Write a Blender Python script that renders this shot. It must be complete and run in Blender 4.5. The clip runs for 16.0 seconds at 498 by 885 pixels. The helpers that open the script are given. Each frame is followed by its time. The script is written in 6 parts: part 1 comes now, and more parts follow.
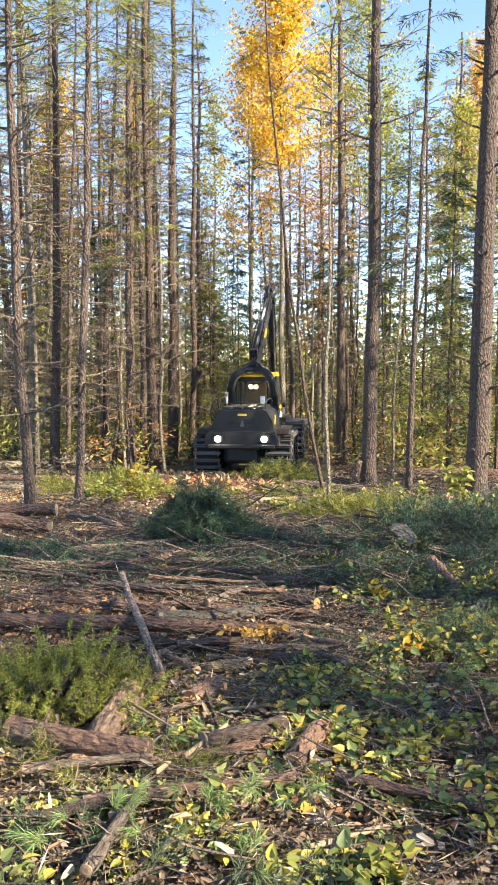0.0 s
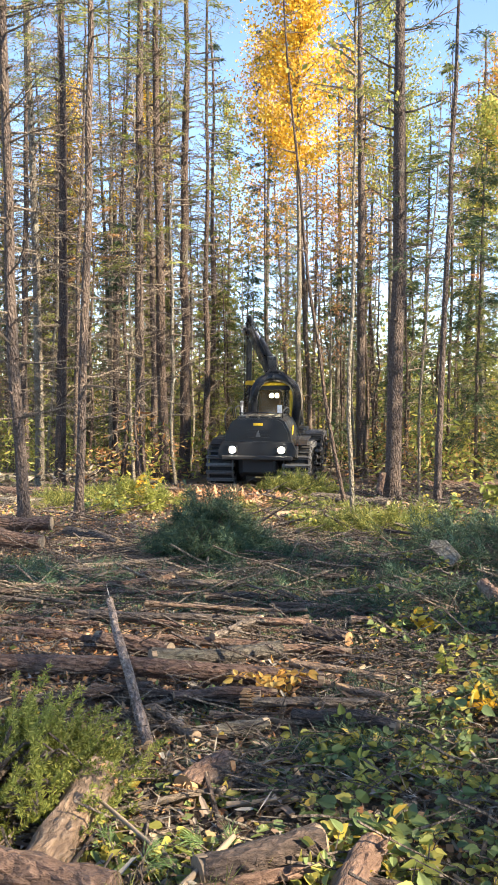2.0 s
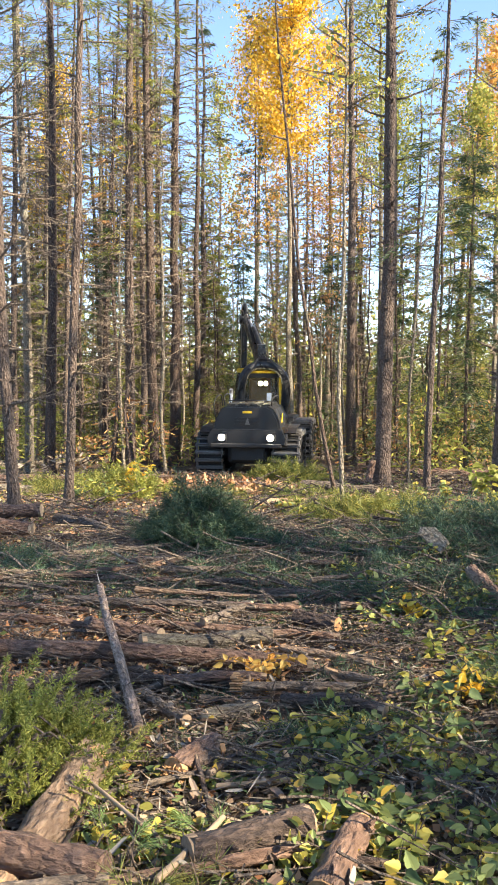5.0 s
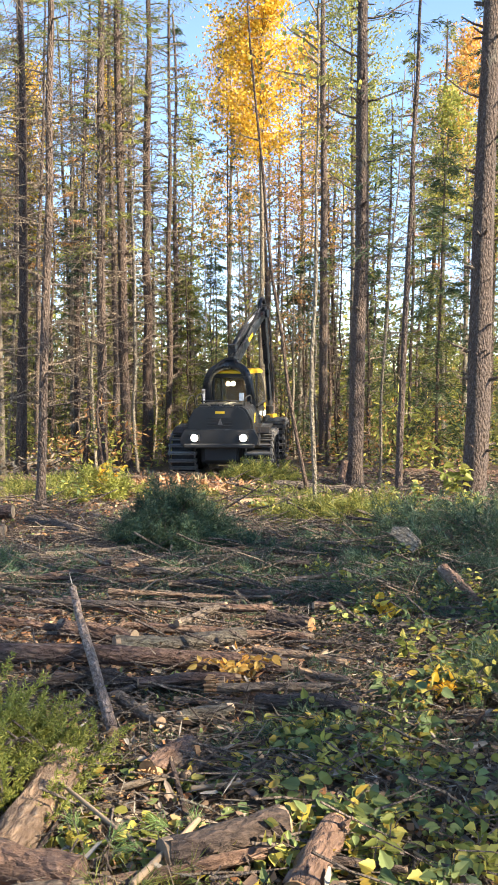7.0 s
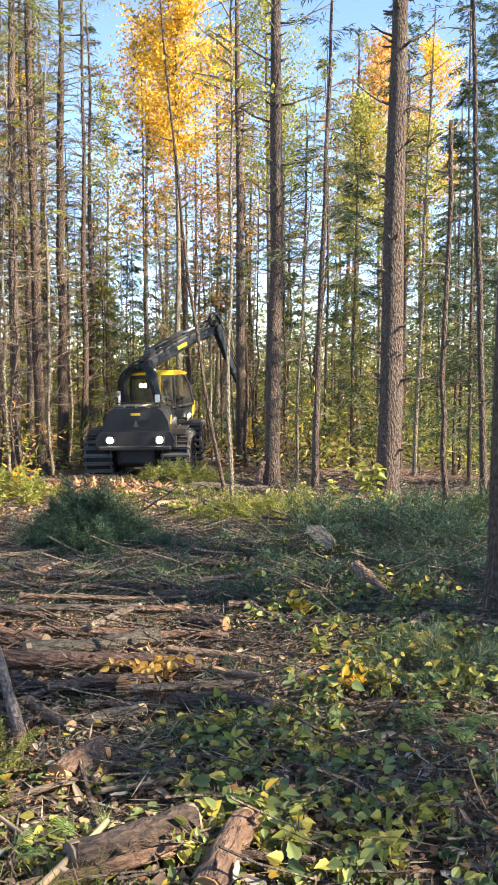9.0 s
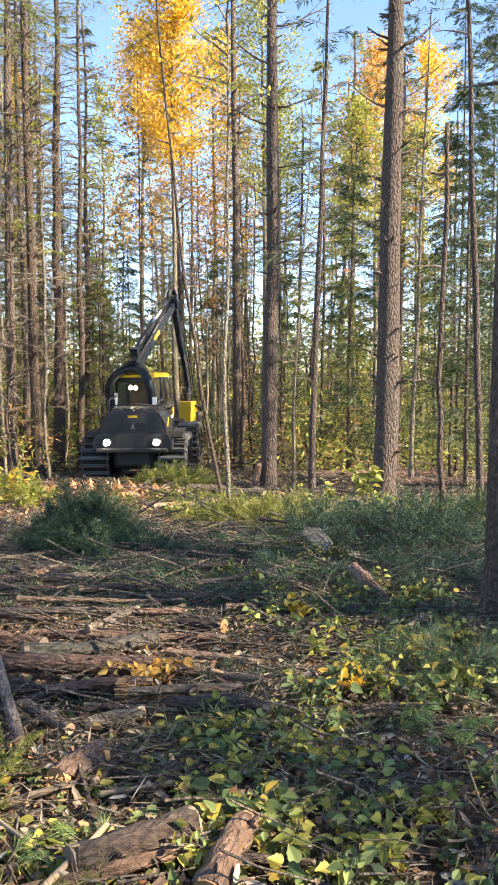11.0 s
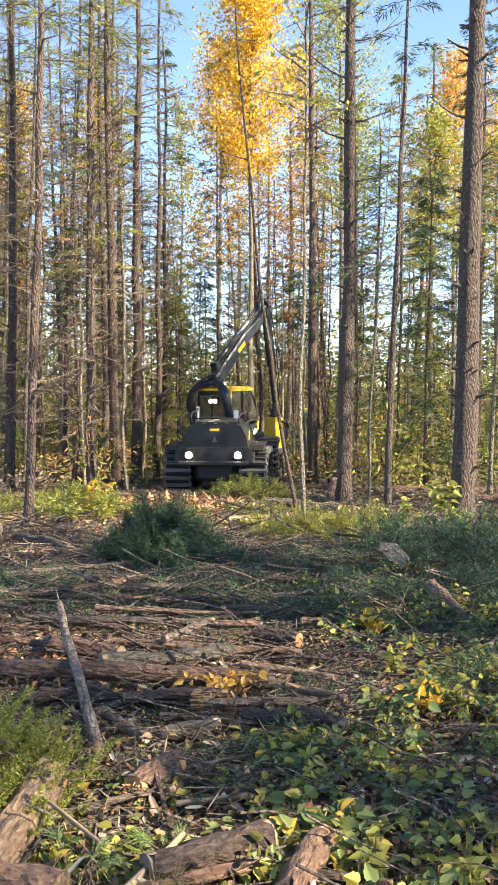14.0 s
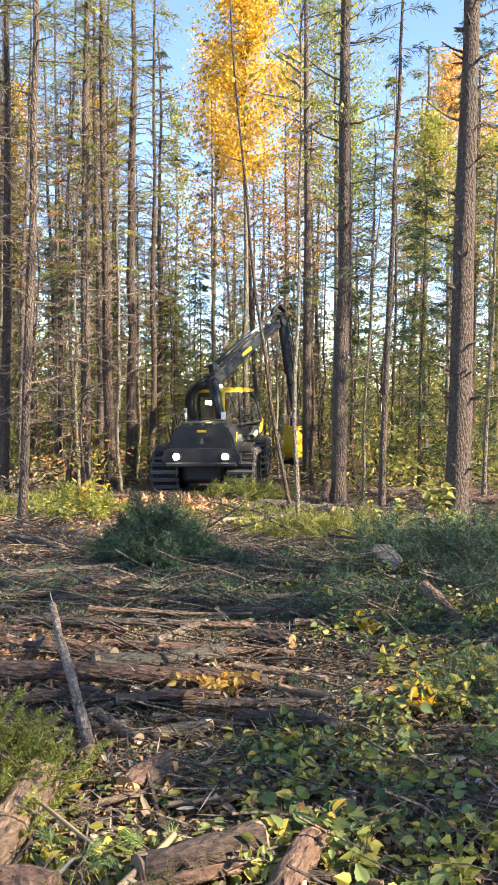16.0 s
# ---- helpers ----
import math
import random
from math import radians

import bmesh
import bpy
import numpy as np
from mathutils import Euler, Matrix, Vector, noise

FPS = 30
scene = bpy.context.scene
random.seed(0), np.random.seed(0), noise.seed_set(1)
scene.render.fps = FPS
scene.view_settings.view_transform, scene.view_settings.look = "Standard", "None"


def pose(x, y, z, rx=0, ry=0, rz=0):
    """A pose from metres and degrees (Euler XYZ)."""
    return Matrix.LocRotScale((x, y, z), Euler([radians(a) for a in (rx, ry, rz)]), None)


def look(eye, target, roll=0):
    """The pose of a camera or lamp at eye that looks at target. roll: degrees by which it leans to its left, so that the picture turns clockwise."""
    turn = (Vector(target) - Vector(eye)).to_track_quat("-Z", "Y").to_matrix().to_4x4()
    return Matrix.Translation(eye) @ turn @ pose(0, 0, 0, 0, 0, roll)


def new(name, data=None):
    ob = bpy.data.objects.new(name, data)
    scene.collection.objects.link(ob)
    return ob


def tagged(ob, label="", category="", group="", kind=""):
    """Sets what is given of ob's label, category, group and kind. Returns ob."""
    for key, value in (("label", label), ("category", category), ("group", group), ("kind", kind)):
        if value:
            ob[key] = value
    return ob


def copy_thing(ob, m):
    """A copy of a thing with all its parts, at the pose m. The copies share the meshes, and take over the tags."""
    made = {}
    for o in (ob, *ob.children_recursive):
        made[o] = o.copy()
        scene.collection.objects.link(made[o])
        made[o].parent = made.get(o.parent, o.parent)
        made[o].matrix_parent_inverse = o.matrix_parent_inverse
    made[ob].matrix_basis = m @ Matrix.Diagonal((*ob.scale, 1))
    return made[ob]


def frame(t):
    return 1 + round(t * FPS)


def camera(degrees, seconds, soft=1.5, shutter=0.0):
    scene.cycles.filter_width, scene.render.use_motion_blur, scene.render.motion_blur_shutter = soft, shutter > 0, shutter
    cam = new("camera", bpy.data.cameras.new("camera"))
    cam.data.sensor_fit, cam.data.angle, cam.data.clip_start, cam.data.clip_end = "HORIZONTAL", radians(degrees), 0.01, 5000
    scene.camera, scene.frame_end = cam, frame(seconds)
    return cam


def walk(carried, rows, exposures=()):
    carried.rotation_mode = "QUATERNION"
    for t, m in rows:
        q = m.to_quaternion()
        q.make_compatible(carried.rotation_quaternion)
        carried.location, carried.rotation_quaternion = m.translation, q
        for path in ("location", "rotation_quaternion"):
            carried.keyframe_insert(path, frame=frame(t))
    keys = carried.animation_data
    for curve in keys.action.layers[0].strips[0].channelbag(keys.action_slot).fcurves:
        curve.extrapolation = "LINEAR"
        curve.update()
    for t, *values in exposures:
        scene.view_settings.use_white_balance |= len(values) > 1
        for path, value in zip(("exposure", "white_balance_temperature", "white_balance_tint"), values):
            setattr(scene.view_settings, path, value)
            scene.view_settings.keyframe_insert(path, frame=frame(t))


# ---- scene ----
cam = camera(32.77, 16.0, soft=1.7)
# seconds, x, y, z, pitch, roll, yaw
PATH = [
    (0.0, 0.053, -1.39, 1.868, -5.28, 0.27, 1.49), (0.5, 0.071, -1.385, 1.868, -5.32, 0.26, 1.76),
    (1.0, 0.013, -0.341, 1.667, -4.70, 0.15, 1.84), (1.5, -0.007, -0.057, 1.614, -4.39, 0.08, 1.87),
    (2.0, 0.005, 0.02, 1.602, -4.21, 0.28, 2.52), (2.5, 0.006, 0.013, 1.597, -4.62, 0.27, 2.46),
    (3.0, 0.013, 0.006, 1.596, -5.02, 0.2, 2.52), (3.5, 0.013, 0.004, 1.583, -5.02, 0.13, 2.24),
    (6.0, -0.001, 0.003, 1.596, -5.0, 0.17, 1.49), (6.5, -0.003, 0.008, 1.59, -4.95, 0.14, 0.96),
    (7.0, 0.0, 0.0, 1.6, -5.02, 0.12, 0.01), (7.5, 0.02, 0.001, 1.582, -4.82, -0.01, -1.64),
    (8.0, 0.037, 0.005, 1.571, -4.83, 0.02, -3.61), (8.5, 0.052, -0.009, 1.577, -4.86, -0.01, -4.61),
    (9.0, 0.046, -0.006, 1.578, -4.87, 0.13, -5.47), (11.5, 0.025, -0.006, 1.583, -4.61, 0.19, -5.74),
    (12.0, 0.009, -0.005, 1.588, -3.91, -0.04, -3.44), (12.5, 0.0, -0.002, 1.586, -3.78, 0.08, -2.28),
    (13.0, 0.002, -0.007, 1.583, -3.76, 0.07, -1.4), (13.5, 0.007, -0.008, 1.58, -3.76, 0.07, -0.75),
    (14.0, 0.018, -0.013, 1.577, -3.79, 0.08, -0.68), (14.5, 0.025, -0.016, 1.572, -3.77, 0.08, -0.65),
    (15.0, 0.027, -0.018, 1.573, -3.77, 0.07, -0.64), (15.5, 0.027, -0.019, 1.572, -3.77, 0.06, -0.63),
    (16.0, 0.028, -0.02, 1.577, -3.69, -0.03, -1.02),
]
walk(cam, [(t, pose(x, y, z, 90 + pitch, roll, yaw)) for t, x, y, z, pitch, roll, yaw in PATH], exposures=[(0.0, 1.97, 6900, 10), (16.0, 1.97, 6900, 10)])

# ---- daylight ----
SUN_FROM = Vector((0.80, -0.36, 0.62)).normalized()
world = bpy.data.worlds.new("sky")
scene.world = world
world.use_nodes = True
_n = world.node_tree.nodes
_sky = _n.new("ShaderNodeTexSky")
_sky.sky_type = 'NISHITA'
_sky.sun_disc = False
_sky.sun_elevation = math.asin(SUN_FROM.z)
_sky.sun_rotation = math.atan2(SUN_FROM.x, SUN_FROM.y)
_sky.air_density, _sky.dust_density, _sky.ozone_density = 0.62, 0.0, 2.2
world.node_tree.links.new(_sky.outputs[0], _n["Background"].inputs[0])
_n["Background"].inputs[1].default_value = 0.135
_sun = bpy.data.lights.new("sun", 'SUN')
_sun.energy, _sun.angle, _sun.color = 5.0, radians(0.6), (1.0, 0.88, 0.70)
sun = new("sun", _sun)
sun.matrix_world = look((0, 0, 0), -SUN_FROM)


# ---- materials ----
def material(name, rough=0.8, metal=0.0):
    m = bpy.data.materials.new(name)
    m.use_nodes = True
    b = m.node_tree.nodes["Principled BSDF"]
    b.inputs["Roughness"].default_value = rough
    b.inputs["Metallic"].default_value = metal
    return m, m.node_tree.nodes, m.node_tree.links, b


def ramp(n, stops):
    r = n.new("ShaderNodeValToRGB")
    e = r.color_ramp.elements
    while len(e) < len(stops):
        e.new(0.5)
    for k, (p, c) in enumerate(stops):
        e[k].position, e[k].color = p, (*c, 1)
    return r


def coords(n, l, scale=(1, 1, 1), source="Object"):
    tc, mp = n.new("ShaderNodeTexCoord"), n.new("ShaderNodeMapping")
    mp.inputs["Scale"].default_value = scale
    l.new(tc.outputs[source], mp.inputs[0])
    return mp.outputs[0]


def noise_tex(n, l, vec, scale, detail=4, rough=0.6):
    t = n.new("ShaderNodeTexNoise")
    t.inputs["Scale"].default_value, t.inputs["Detail"].default_value = scale, detail
    t.inputs["Roughness"].default_value = rough
    if vec is not None:
        l.new(vec, t.inputs["Vector"])
    return t


def mix(n, l, a, b, fac, mode='MIX'):
    m = n.new("ShaderNodeMix")
    m.data_type, m.blend_type = 'RGBA', mode
    if isinstance(fac, float):
        m.inputs[0].default_value = fac
    else:
        l.new(fac, m.inputs[0])
    for s, v in ((6, a), (7, b)):
        if isinstance(v, tuple):
            m.inputs[s].default_value = (*v, 1)
        else:
            l.new(v, m.inputs[s])
    return m.outputs[2]


def bump(n, l, b, height, strength=0.5, dist=0.02):
    k = n.new("ShaderNodeBump")
    k.inputs["Strength"].default_value, k.inputs["Distance"].default_value = strength, dist
    l.new(height, k.inputs["Height"])
    l.new(k.outputs[0], b.inputs["Normal"])


def bark(name, dark, mid, light, lichen=(0.30, 0.32, 0.26), patch=0.5, stretch=0.42):
    """Scaly bark: long plates, two scales of colour, lichen patches."""
    m, n, l, b = material(name, 0.9)
    v = coords(n, l, (1, 1, stretch))
    plates = n.new("ShaderNodeTexVoronoi")
    plates.inputs["Scale"].default_value = 30
    l.new(v, plates.inputs["Vector"])
    fine = noise_tex(n, l, v, 60, 5)
    big = noise_tex(n, l, coords(n, l, (1, 1, 0.5)), 2.2, 4)
    c = ramp(n, [(0.2, dark), (0.5, mid), (0.8, light)])
    l.new(fine.outputs[0], c.inputs[0])
    lc = ramp(n, [(patch, (0, 0, 0)), (patch + 0.16, (0.75, 0.75, 0.75))])
    l.new(big.outputs[0], lc.inputs[0])
    col = mix(n, l, c.outputs[0], lichen, lc.outputs[0])
    gap = ramp(n, [(0.05, (0.95, 0.95, 0.95)), (0.55, (0.45, 0.42, 0.40))])
    l.new(plates.outputs["Distance"], gap.inputs[0])
    col = mix(n, l, col, gap.outputs[0], 0.8, 'MULTIPLY')
    oi = n.new("ShaderNodeObjectInfo")
    tone = ramp(n, [(0, (0.75, 0.72, 0.72)), (1, (1.15, 1.1, 1.02))])
    l.new(oi.outputs["Random"], tone.inputs[0])
    l.new(mix(n, l, col, tone.outputs[0], 1.0, 'MULTIPLY'), b.inputs["Base Color"])
    add = n.new("ShaderNodeMath")
    add.operation = 'SUBTRACT'
    l.new(fine.outputs[0], add.inputs[0])
    l.new(plates.outputs["Distance"], add.inputs[1])
    bump(n, l, b, add.outputs[0], 1.0, 0.05)
    return m


def foliage(name, stops, rough=0.55, glow=0.35):
    """Leaves or needles: tone by leaf, some light passing through."""
    m, n, l, b = material(name, rough)
    g = n.new("ShaderNodeNewGeometry")
    r = ramp(n, stops)
    l.new(g.outputs["Random Per Island"], r.inputs[0])
    big = noise_tex(n, l, coords(n, l), 1.3, 3)
    tone = ramp(n, [(0.3, (0.7, 0.7, 0.7)), (0.7, (1.2, 1.2, 1.15))])
    l.new(big.outputs[0], tone.inputs[0])
    col = mix(n, l, r.outputs[0], tone.outputs[0], 1.0, 'MULTIPLY')
    l.new(col, b.inputs["Base Color"])
    b.inputs["Specular IOR Level"].default_value = 0.3
    tr = n.new("ShaderNodeBsdfTranslucent")
    l.new(col, tr.inputs[0])
    ms = n.new("ShaderNodeMixShader")
    ms.inputs[0].default_value = glow
    out = [x for x in n if x.type == 'OUTPUT_MATERIAL'][0]
    l.new(b.outputs[0], ms.inputs[1])
    l.new(tr.outputs[0], ms.inputs[2])
    l.new(ms.outputs[0], out.inputs[0])
    return m


def paint(name, colour, rough=0.45, metal=0.0, dirt=(0.12, 0.10, 0.08), amount=0.45, spec=0.5):
    """Machine paint with mud film and scuffs."""
    m, n, l, b = material(name, rough, metal)
    big = noise_tex(n, l, coords(n, l), 2.5, 6, 0.7)
    fine = noise_tex(n, l, coords(n, l), 30, 4)
    k = ramp(n, [(0.45, (0, 0, 0)), (0.75, (amount, amount, amount))])
    l.new(big.outputs[0], k.inputs[0])
    col = mix(n, l, colour, dirt, k.outputs[0])
    f = ramp(n, [(0.3, (0.8, 0.8, 0.8)), (0.7, (1.1, 1.1, 1.1))])
    l.new(fine.outputs[0], f.inputs[0])
    l.new(mix(n, l, col, f.outputs[0], 1.0, 'MULTIPLY'), b.inputs["Base Color"])
    rr = ramp(n, [(0.4, (rough, rough, rough)), (0.8, (0.9, 0.9, 0.9))])
    l.new(big.outputs[0], rr.inputs[0])
    l.new(rr.outputs[0], b.inputs["Roughness"])
    b.inputs["Specular IOR Level"].default_value = spec
    bump(n, l, b, fine.outputs[0], 0.15, 0.01)
    return m


def lamp_glow(name, colour, strength):
    m, n, l, b = material(name, 0.3)
    b.inputs["Base Color"].default_value = (0.8, 0.8, 0.8, 1)
    b.inputs["Emission Color"].default_value = (*colour, 1)
    b.inputs["Emission Strength"].default_value = strength
    return m


def soil(name):
    """Forest floor: dark humus, needle duff and pale chips, at two scales."""
    m, n, l, b = material(name, 0.95)
    v = coords(n, l)
    fine, mid, big = noise_tex(n, l, v, 38, 6, 0.7), noise_tex(n, l, v, 6, 5), noise_tex(n, l, v, 0.45, 4)
    c = ramp(n, [(0.3, (0.03, 0.022, 0.016)), (0.5, (0.075, 0.052, 0.036)), (0.68, (0.15, 0.105, 0.07)), (0.8, (0.26, 0.21, 0.16))])
    l.new(fine.outputs[0], c.inputs[0])
    red = ramp(n, [(0.42, (0.8, 0.8, 0.8)), (0.6, (1.35, 1.0, 0.8))])
    l.new(mid.outputs[0], red.inputs[0])
    col = mix(n, l, c.outputs[0], red.outputs[0], 1.0, 'MULTIPLY')
    k = ramp(n, [(0.5, (0, 0, 0)), (0.65, (0.6, 0.6, 0.6))])
    l.new(big.outputs[0], k.inputs[0])
    l.new(mix(n, l, col, (0.10, 0.11, 0.05), k.outputs[0]), b.inputs["Base Color"])
    bump(n, l, b, fine.outputs[0], 1.0, 0.05)
    return m


def cut_wood(name, a, c):
    """Fresh cut or torn wood: fibres and rings."""
    m, n, l, b = material(name, 0.8)
    f = noise_tex(n, l, coords(n, l, (1, 1, 0.15)), 30, 5)
    r = ramp(n, [(0.3, a), (0.7, c)])
    l.new(f.outputs[0], r.inputs[0])
    l.new(r.outputs[0], b.inputs["Base Color"])
    bump(n, l, b, f.outputs[0], 0.5, 0.01)
    return m


BARK_PINE = bark("pine_bark", (0.05, 0.04, 0.034), (0.17, 0.13, 0.108), (0.38, 0.30, 0.245), (0.26, 0.26, 0.21), patch=0.6)
BARK_SPRUCE = bark("spruce_bark", (0.045, 0.034, 0.027), (0.14, 0.10, 0.078), (0.31, 0.225, 0.17), (0.21, 0.22, 0.16), patch=0.58)
BARK_PALE = bark("pale_bark", (0.16, 0.14, 0.10), (0.34, 0.30, 0.23), (0.50, 0.45, 0.36), (0.42, 0.42, 0.33), stretch=0.5)
BARK_LOG = bark("log_bark", (0.11, 0.065, 0.045), (0.28, 0.175, 0.125), (0.46, 0.32, 0.24), (0.36, 0.34, 0.28), patch=0.55)
DEADWOOD = bark("dead_wood", (0.10, 0.08, 0.065), (0.22, 0.18, 0.145), (0.38, 0.32, 0.26), patch=0.6)
PEELED = bark("peeled_log", (0.26, 0.16, 0.10), (0.47, 0.33, 0.22), (0.64, 0.50, 0.36), (0.36, 0.21, 0.12), patch=0.58)
# DEADWOOD's colours lifted, so that sunlight on the dry limbs is partly painted in
DRY_LIMB = bark("dry_limb_wood", (0.15, 0.12, 0.09), (0.32, 0.26, 0.195), (0.52, 0.43, 0.33), patch=0.7)
LICHEN = bark("lichen_bark", (0.07, 0.06, 0.045), (0.20, 0.18, 0.14), (0.34, 0.30, 0.24), (0.27, 0.28, 0.21), patch=0.5)
POLE_BARK = bark("pole_bark", (0.16, 0.12, 0.10), (0.33, 0.26, 0.22), (0.50, 0.42, 0.37), (0.40, 0.38, 0.32), patch=0.55)
FRESH = cut_wood("fresh_cut_wood", (0.50, 0.33, 0.17), (0.66, 0.47, 0.28))
CUT = cut_wood("cut_wood", (0.20, 0.14, 0.085), (0.34, 0.25, 0.16))
SAWN = cut_wood("weathered_sawn_wood", (0.17, 0.115, 0.07), (0.29, 0.205, 0.13))
TORN = cut_wood("torn_wood", (0.30, 0.145, 0.055), (0.46, 0.28, 0.13))
SOIL = soil("forest_soil")
NEEDLE_DARK = foliage("dark_needles", [(0, (0.03, 0.055, 0.025)), (0.6, (0.06, 0.095, 0.04)), (1, (0.12, 0.145, 0.055))], glow=0.25)
NEEDLE = foliage("pine_needles", [(0, (0.08, 0.11, 0.03)), (0.5, (0.20, 0.22, 0.06)), (1, (0.40, 0.36, 0.10))], glow=0.45)
NEEDLE_BLUE = foliage("cut_pine_needles", [(0, (0.034, 0.068, 0.042)), (0.6, (0.068, 0.115, 0.065)), (0.9, (0.125, 0.165, 0.075)), (1, (0.20, 0.165, 0.09))], glow=0.2)
NEEDLE_FRESH = foliage("fresh_pine_needles", [(0, (0.12, 0.20, 0.06)), (0.6, (0.22, 0.34, 0.11)), (1, (0.36, 0.46, 0.18))], glow=0.35)
NEEDLE_LIME = foliage("young_fir_needles", [(0, (0.13, 0.16, 0.035)), (0.6, (0.27, 0.28, 0.06)), (1, (0.42, 0.40, 0.11))], glow=0.4)
LEAF_YELLOW = foliage("yellow_leaves", [(0, (0.60, 0.32, 0.03)), (0.5, (0.78, 0.50, 0.05)), (1, (0.85, 0.65, 0.12))], glow=0.5)
LEAF_ORANGE = foliage("orange_leaves", [(0, (0.50, 0.22, 0.05)), (0.5, (0.70, 0.40, 0.09)), (1, (0.80, 0.56, 0.17))], glow=0.5)
LEAF_RUST = foliage("rust_leaves", [(0, (0.30, 0.13, 0.06)), (0.6, (0.48, 0.25, 0.10)), (1, (0.60, 0.38, 0.15))], glow=0.4)
LEAF_LIME = foliage("lime_leaves", [(0, (0.17, 0.20, 0.05)), (0.6, (0.34, 0.35, 0.08)), (1, (0.56, 0.48, 0.11))], glow=0.5)
LEAF_GREEN = foliage("bramble_leaves", [(0, (0.085, 0.13, 0.055)), (0.45, (0.18, 0.235, 0.085)), (0.75, (0.29, 0.33, 0.11)), (0.9, (0.40, 0.39, 0.11)), (0.96, (0.52, 0.38, 0.06)), (1, (0.28, 0.17, 0.08))], glow=0.35)
DUFF = foliage("needle_duff", [(0, (0.06, 0.04, 0.028)), (0.5, (0.16, 0.115, 0.08)), (0.85, (0.28, 0.23, 0.18)), (1, (0.42, 0.37, 0.31))], rough=0.85, glow=0.0)
LITTER = foliage("dead_leaves", [(0, (0.05, 0.03, 0.02)), (0.4, (0.13, 0.085, 0.055)), (0.7, (0.22, 0.16, 0.115)), (0.9, (0.27, 0.225, 0.185)), (0.96, (0.40, 0.24, 0.05)), (1, (0.22, 0.24, 0.06))], rough=0.8, glow=0.1)
FLAKES = foliage("bark_flakes", [(0, (0.06, 0.04, 0.03)), (0.4, (0.20, 0.13, 0.09)), (0.65, (0.30, 0.27, 0.23)), (0.86, (0.36, 0.31, 0.25)), (0.95, (0.46, 0.29, 0.15)), (1, (0.50, 0.38, 0.26))], rough=0.85, glow=0.0)
CHIPS = foliage("wood_chips", [(0, (0.30, 0.13, 0.06)), (0.5, (0.38, 0.20, 0.10)), (1, (0.52, 0.35, 0.21))], rough=0.85, glow=0.0)
PAINT_DARK = paint("dark_machine_paint", (0.012, 0.0125, 0.0135), 0.28, dirt=(0.042, 0.036, 0.03), amount=0.5)
PAINT_BLUE = paint("dark_crane_paint", (0.011, 0.014, 0.019), 0.25, dirt=(0.045, 0.042, 0.04), amount=0.3)
PAINT_YELLOW = paint("yellow_machine_paint", (0.78, 0.48, 0.02), 0.4, dirt=(0.25, 0.16, 0.05), amount=0.3)
# brown raised towards tan: sunlight inside the cab is put into this colour
UPHOLSTERY_LIT = paint("lit_brown_upholstery", (0.46, 0.27, 0.11), 0.8, amount=0.2)
BLACK = paint("black_frame", (0.012, 0.012, 0.013), 0.6, dirt=(0.05, 0.045, 0.04), amount=0.5)
RUBBER = paint("tyre_rubber", (0.012, 0.012, 0.012), 0.85, dirt=(0.05, 0.042, 0.034), amount=0.6)
STEEL = paint("worn_track_steel", (0.15, 0.145, 0.14), 0.4, 0.7, dirt=(0.05, 0.042, 0.035), amount=0.6)
CHROME = paint("cylinder_rod_steel", (0.65, 0.65, 0.66), 0.18, 1.0, amount=0.1)
HOSE = paint("hydraulic_hose", (0.015, 0.015, 0.016), 0.45, amount=0.2)
GLASS, _gn, _gl, _gb = material("tinted_cab_glass", 0.04)
_gb.inputs["Base Color"].default_value = (0.62, 0.60, 0.54, 1)
_gb.inputs["Transmission Weight"].default_value = 0.95
_gb.inputs["IOR"].default_value = 1.1
LAMP = lamp_glow("lit_lamp", (1.0, 0.93, 0.78), 22.0)
LAMP_WARM = lamp_glow("lit_lamp_warm", (1.0, 0.86, 0.55), 16.0)


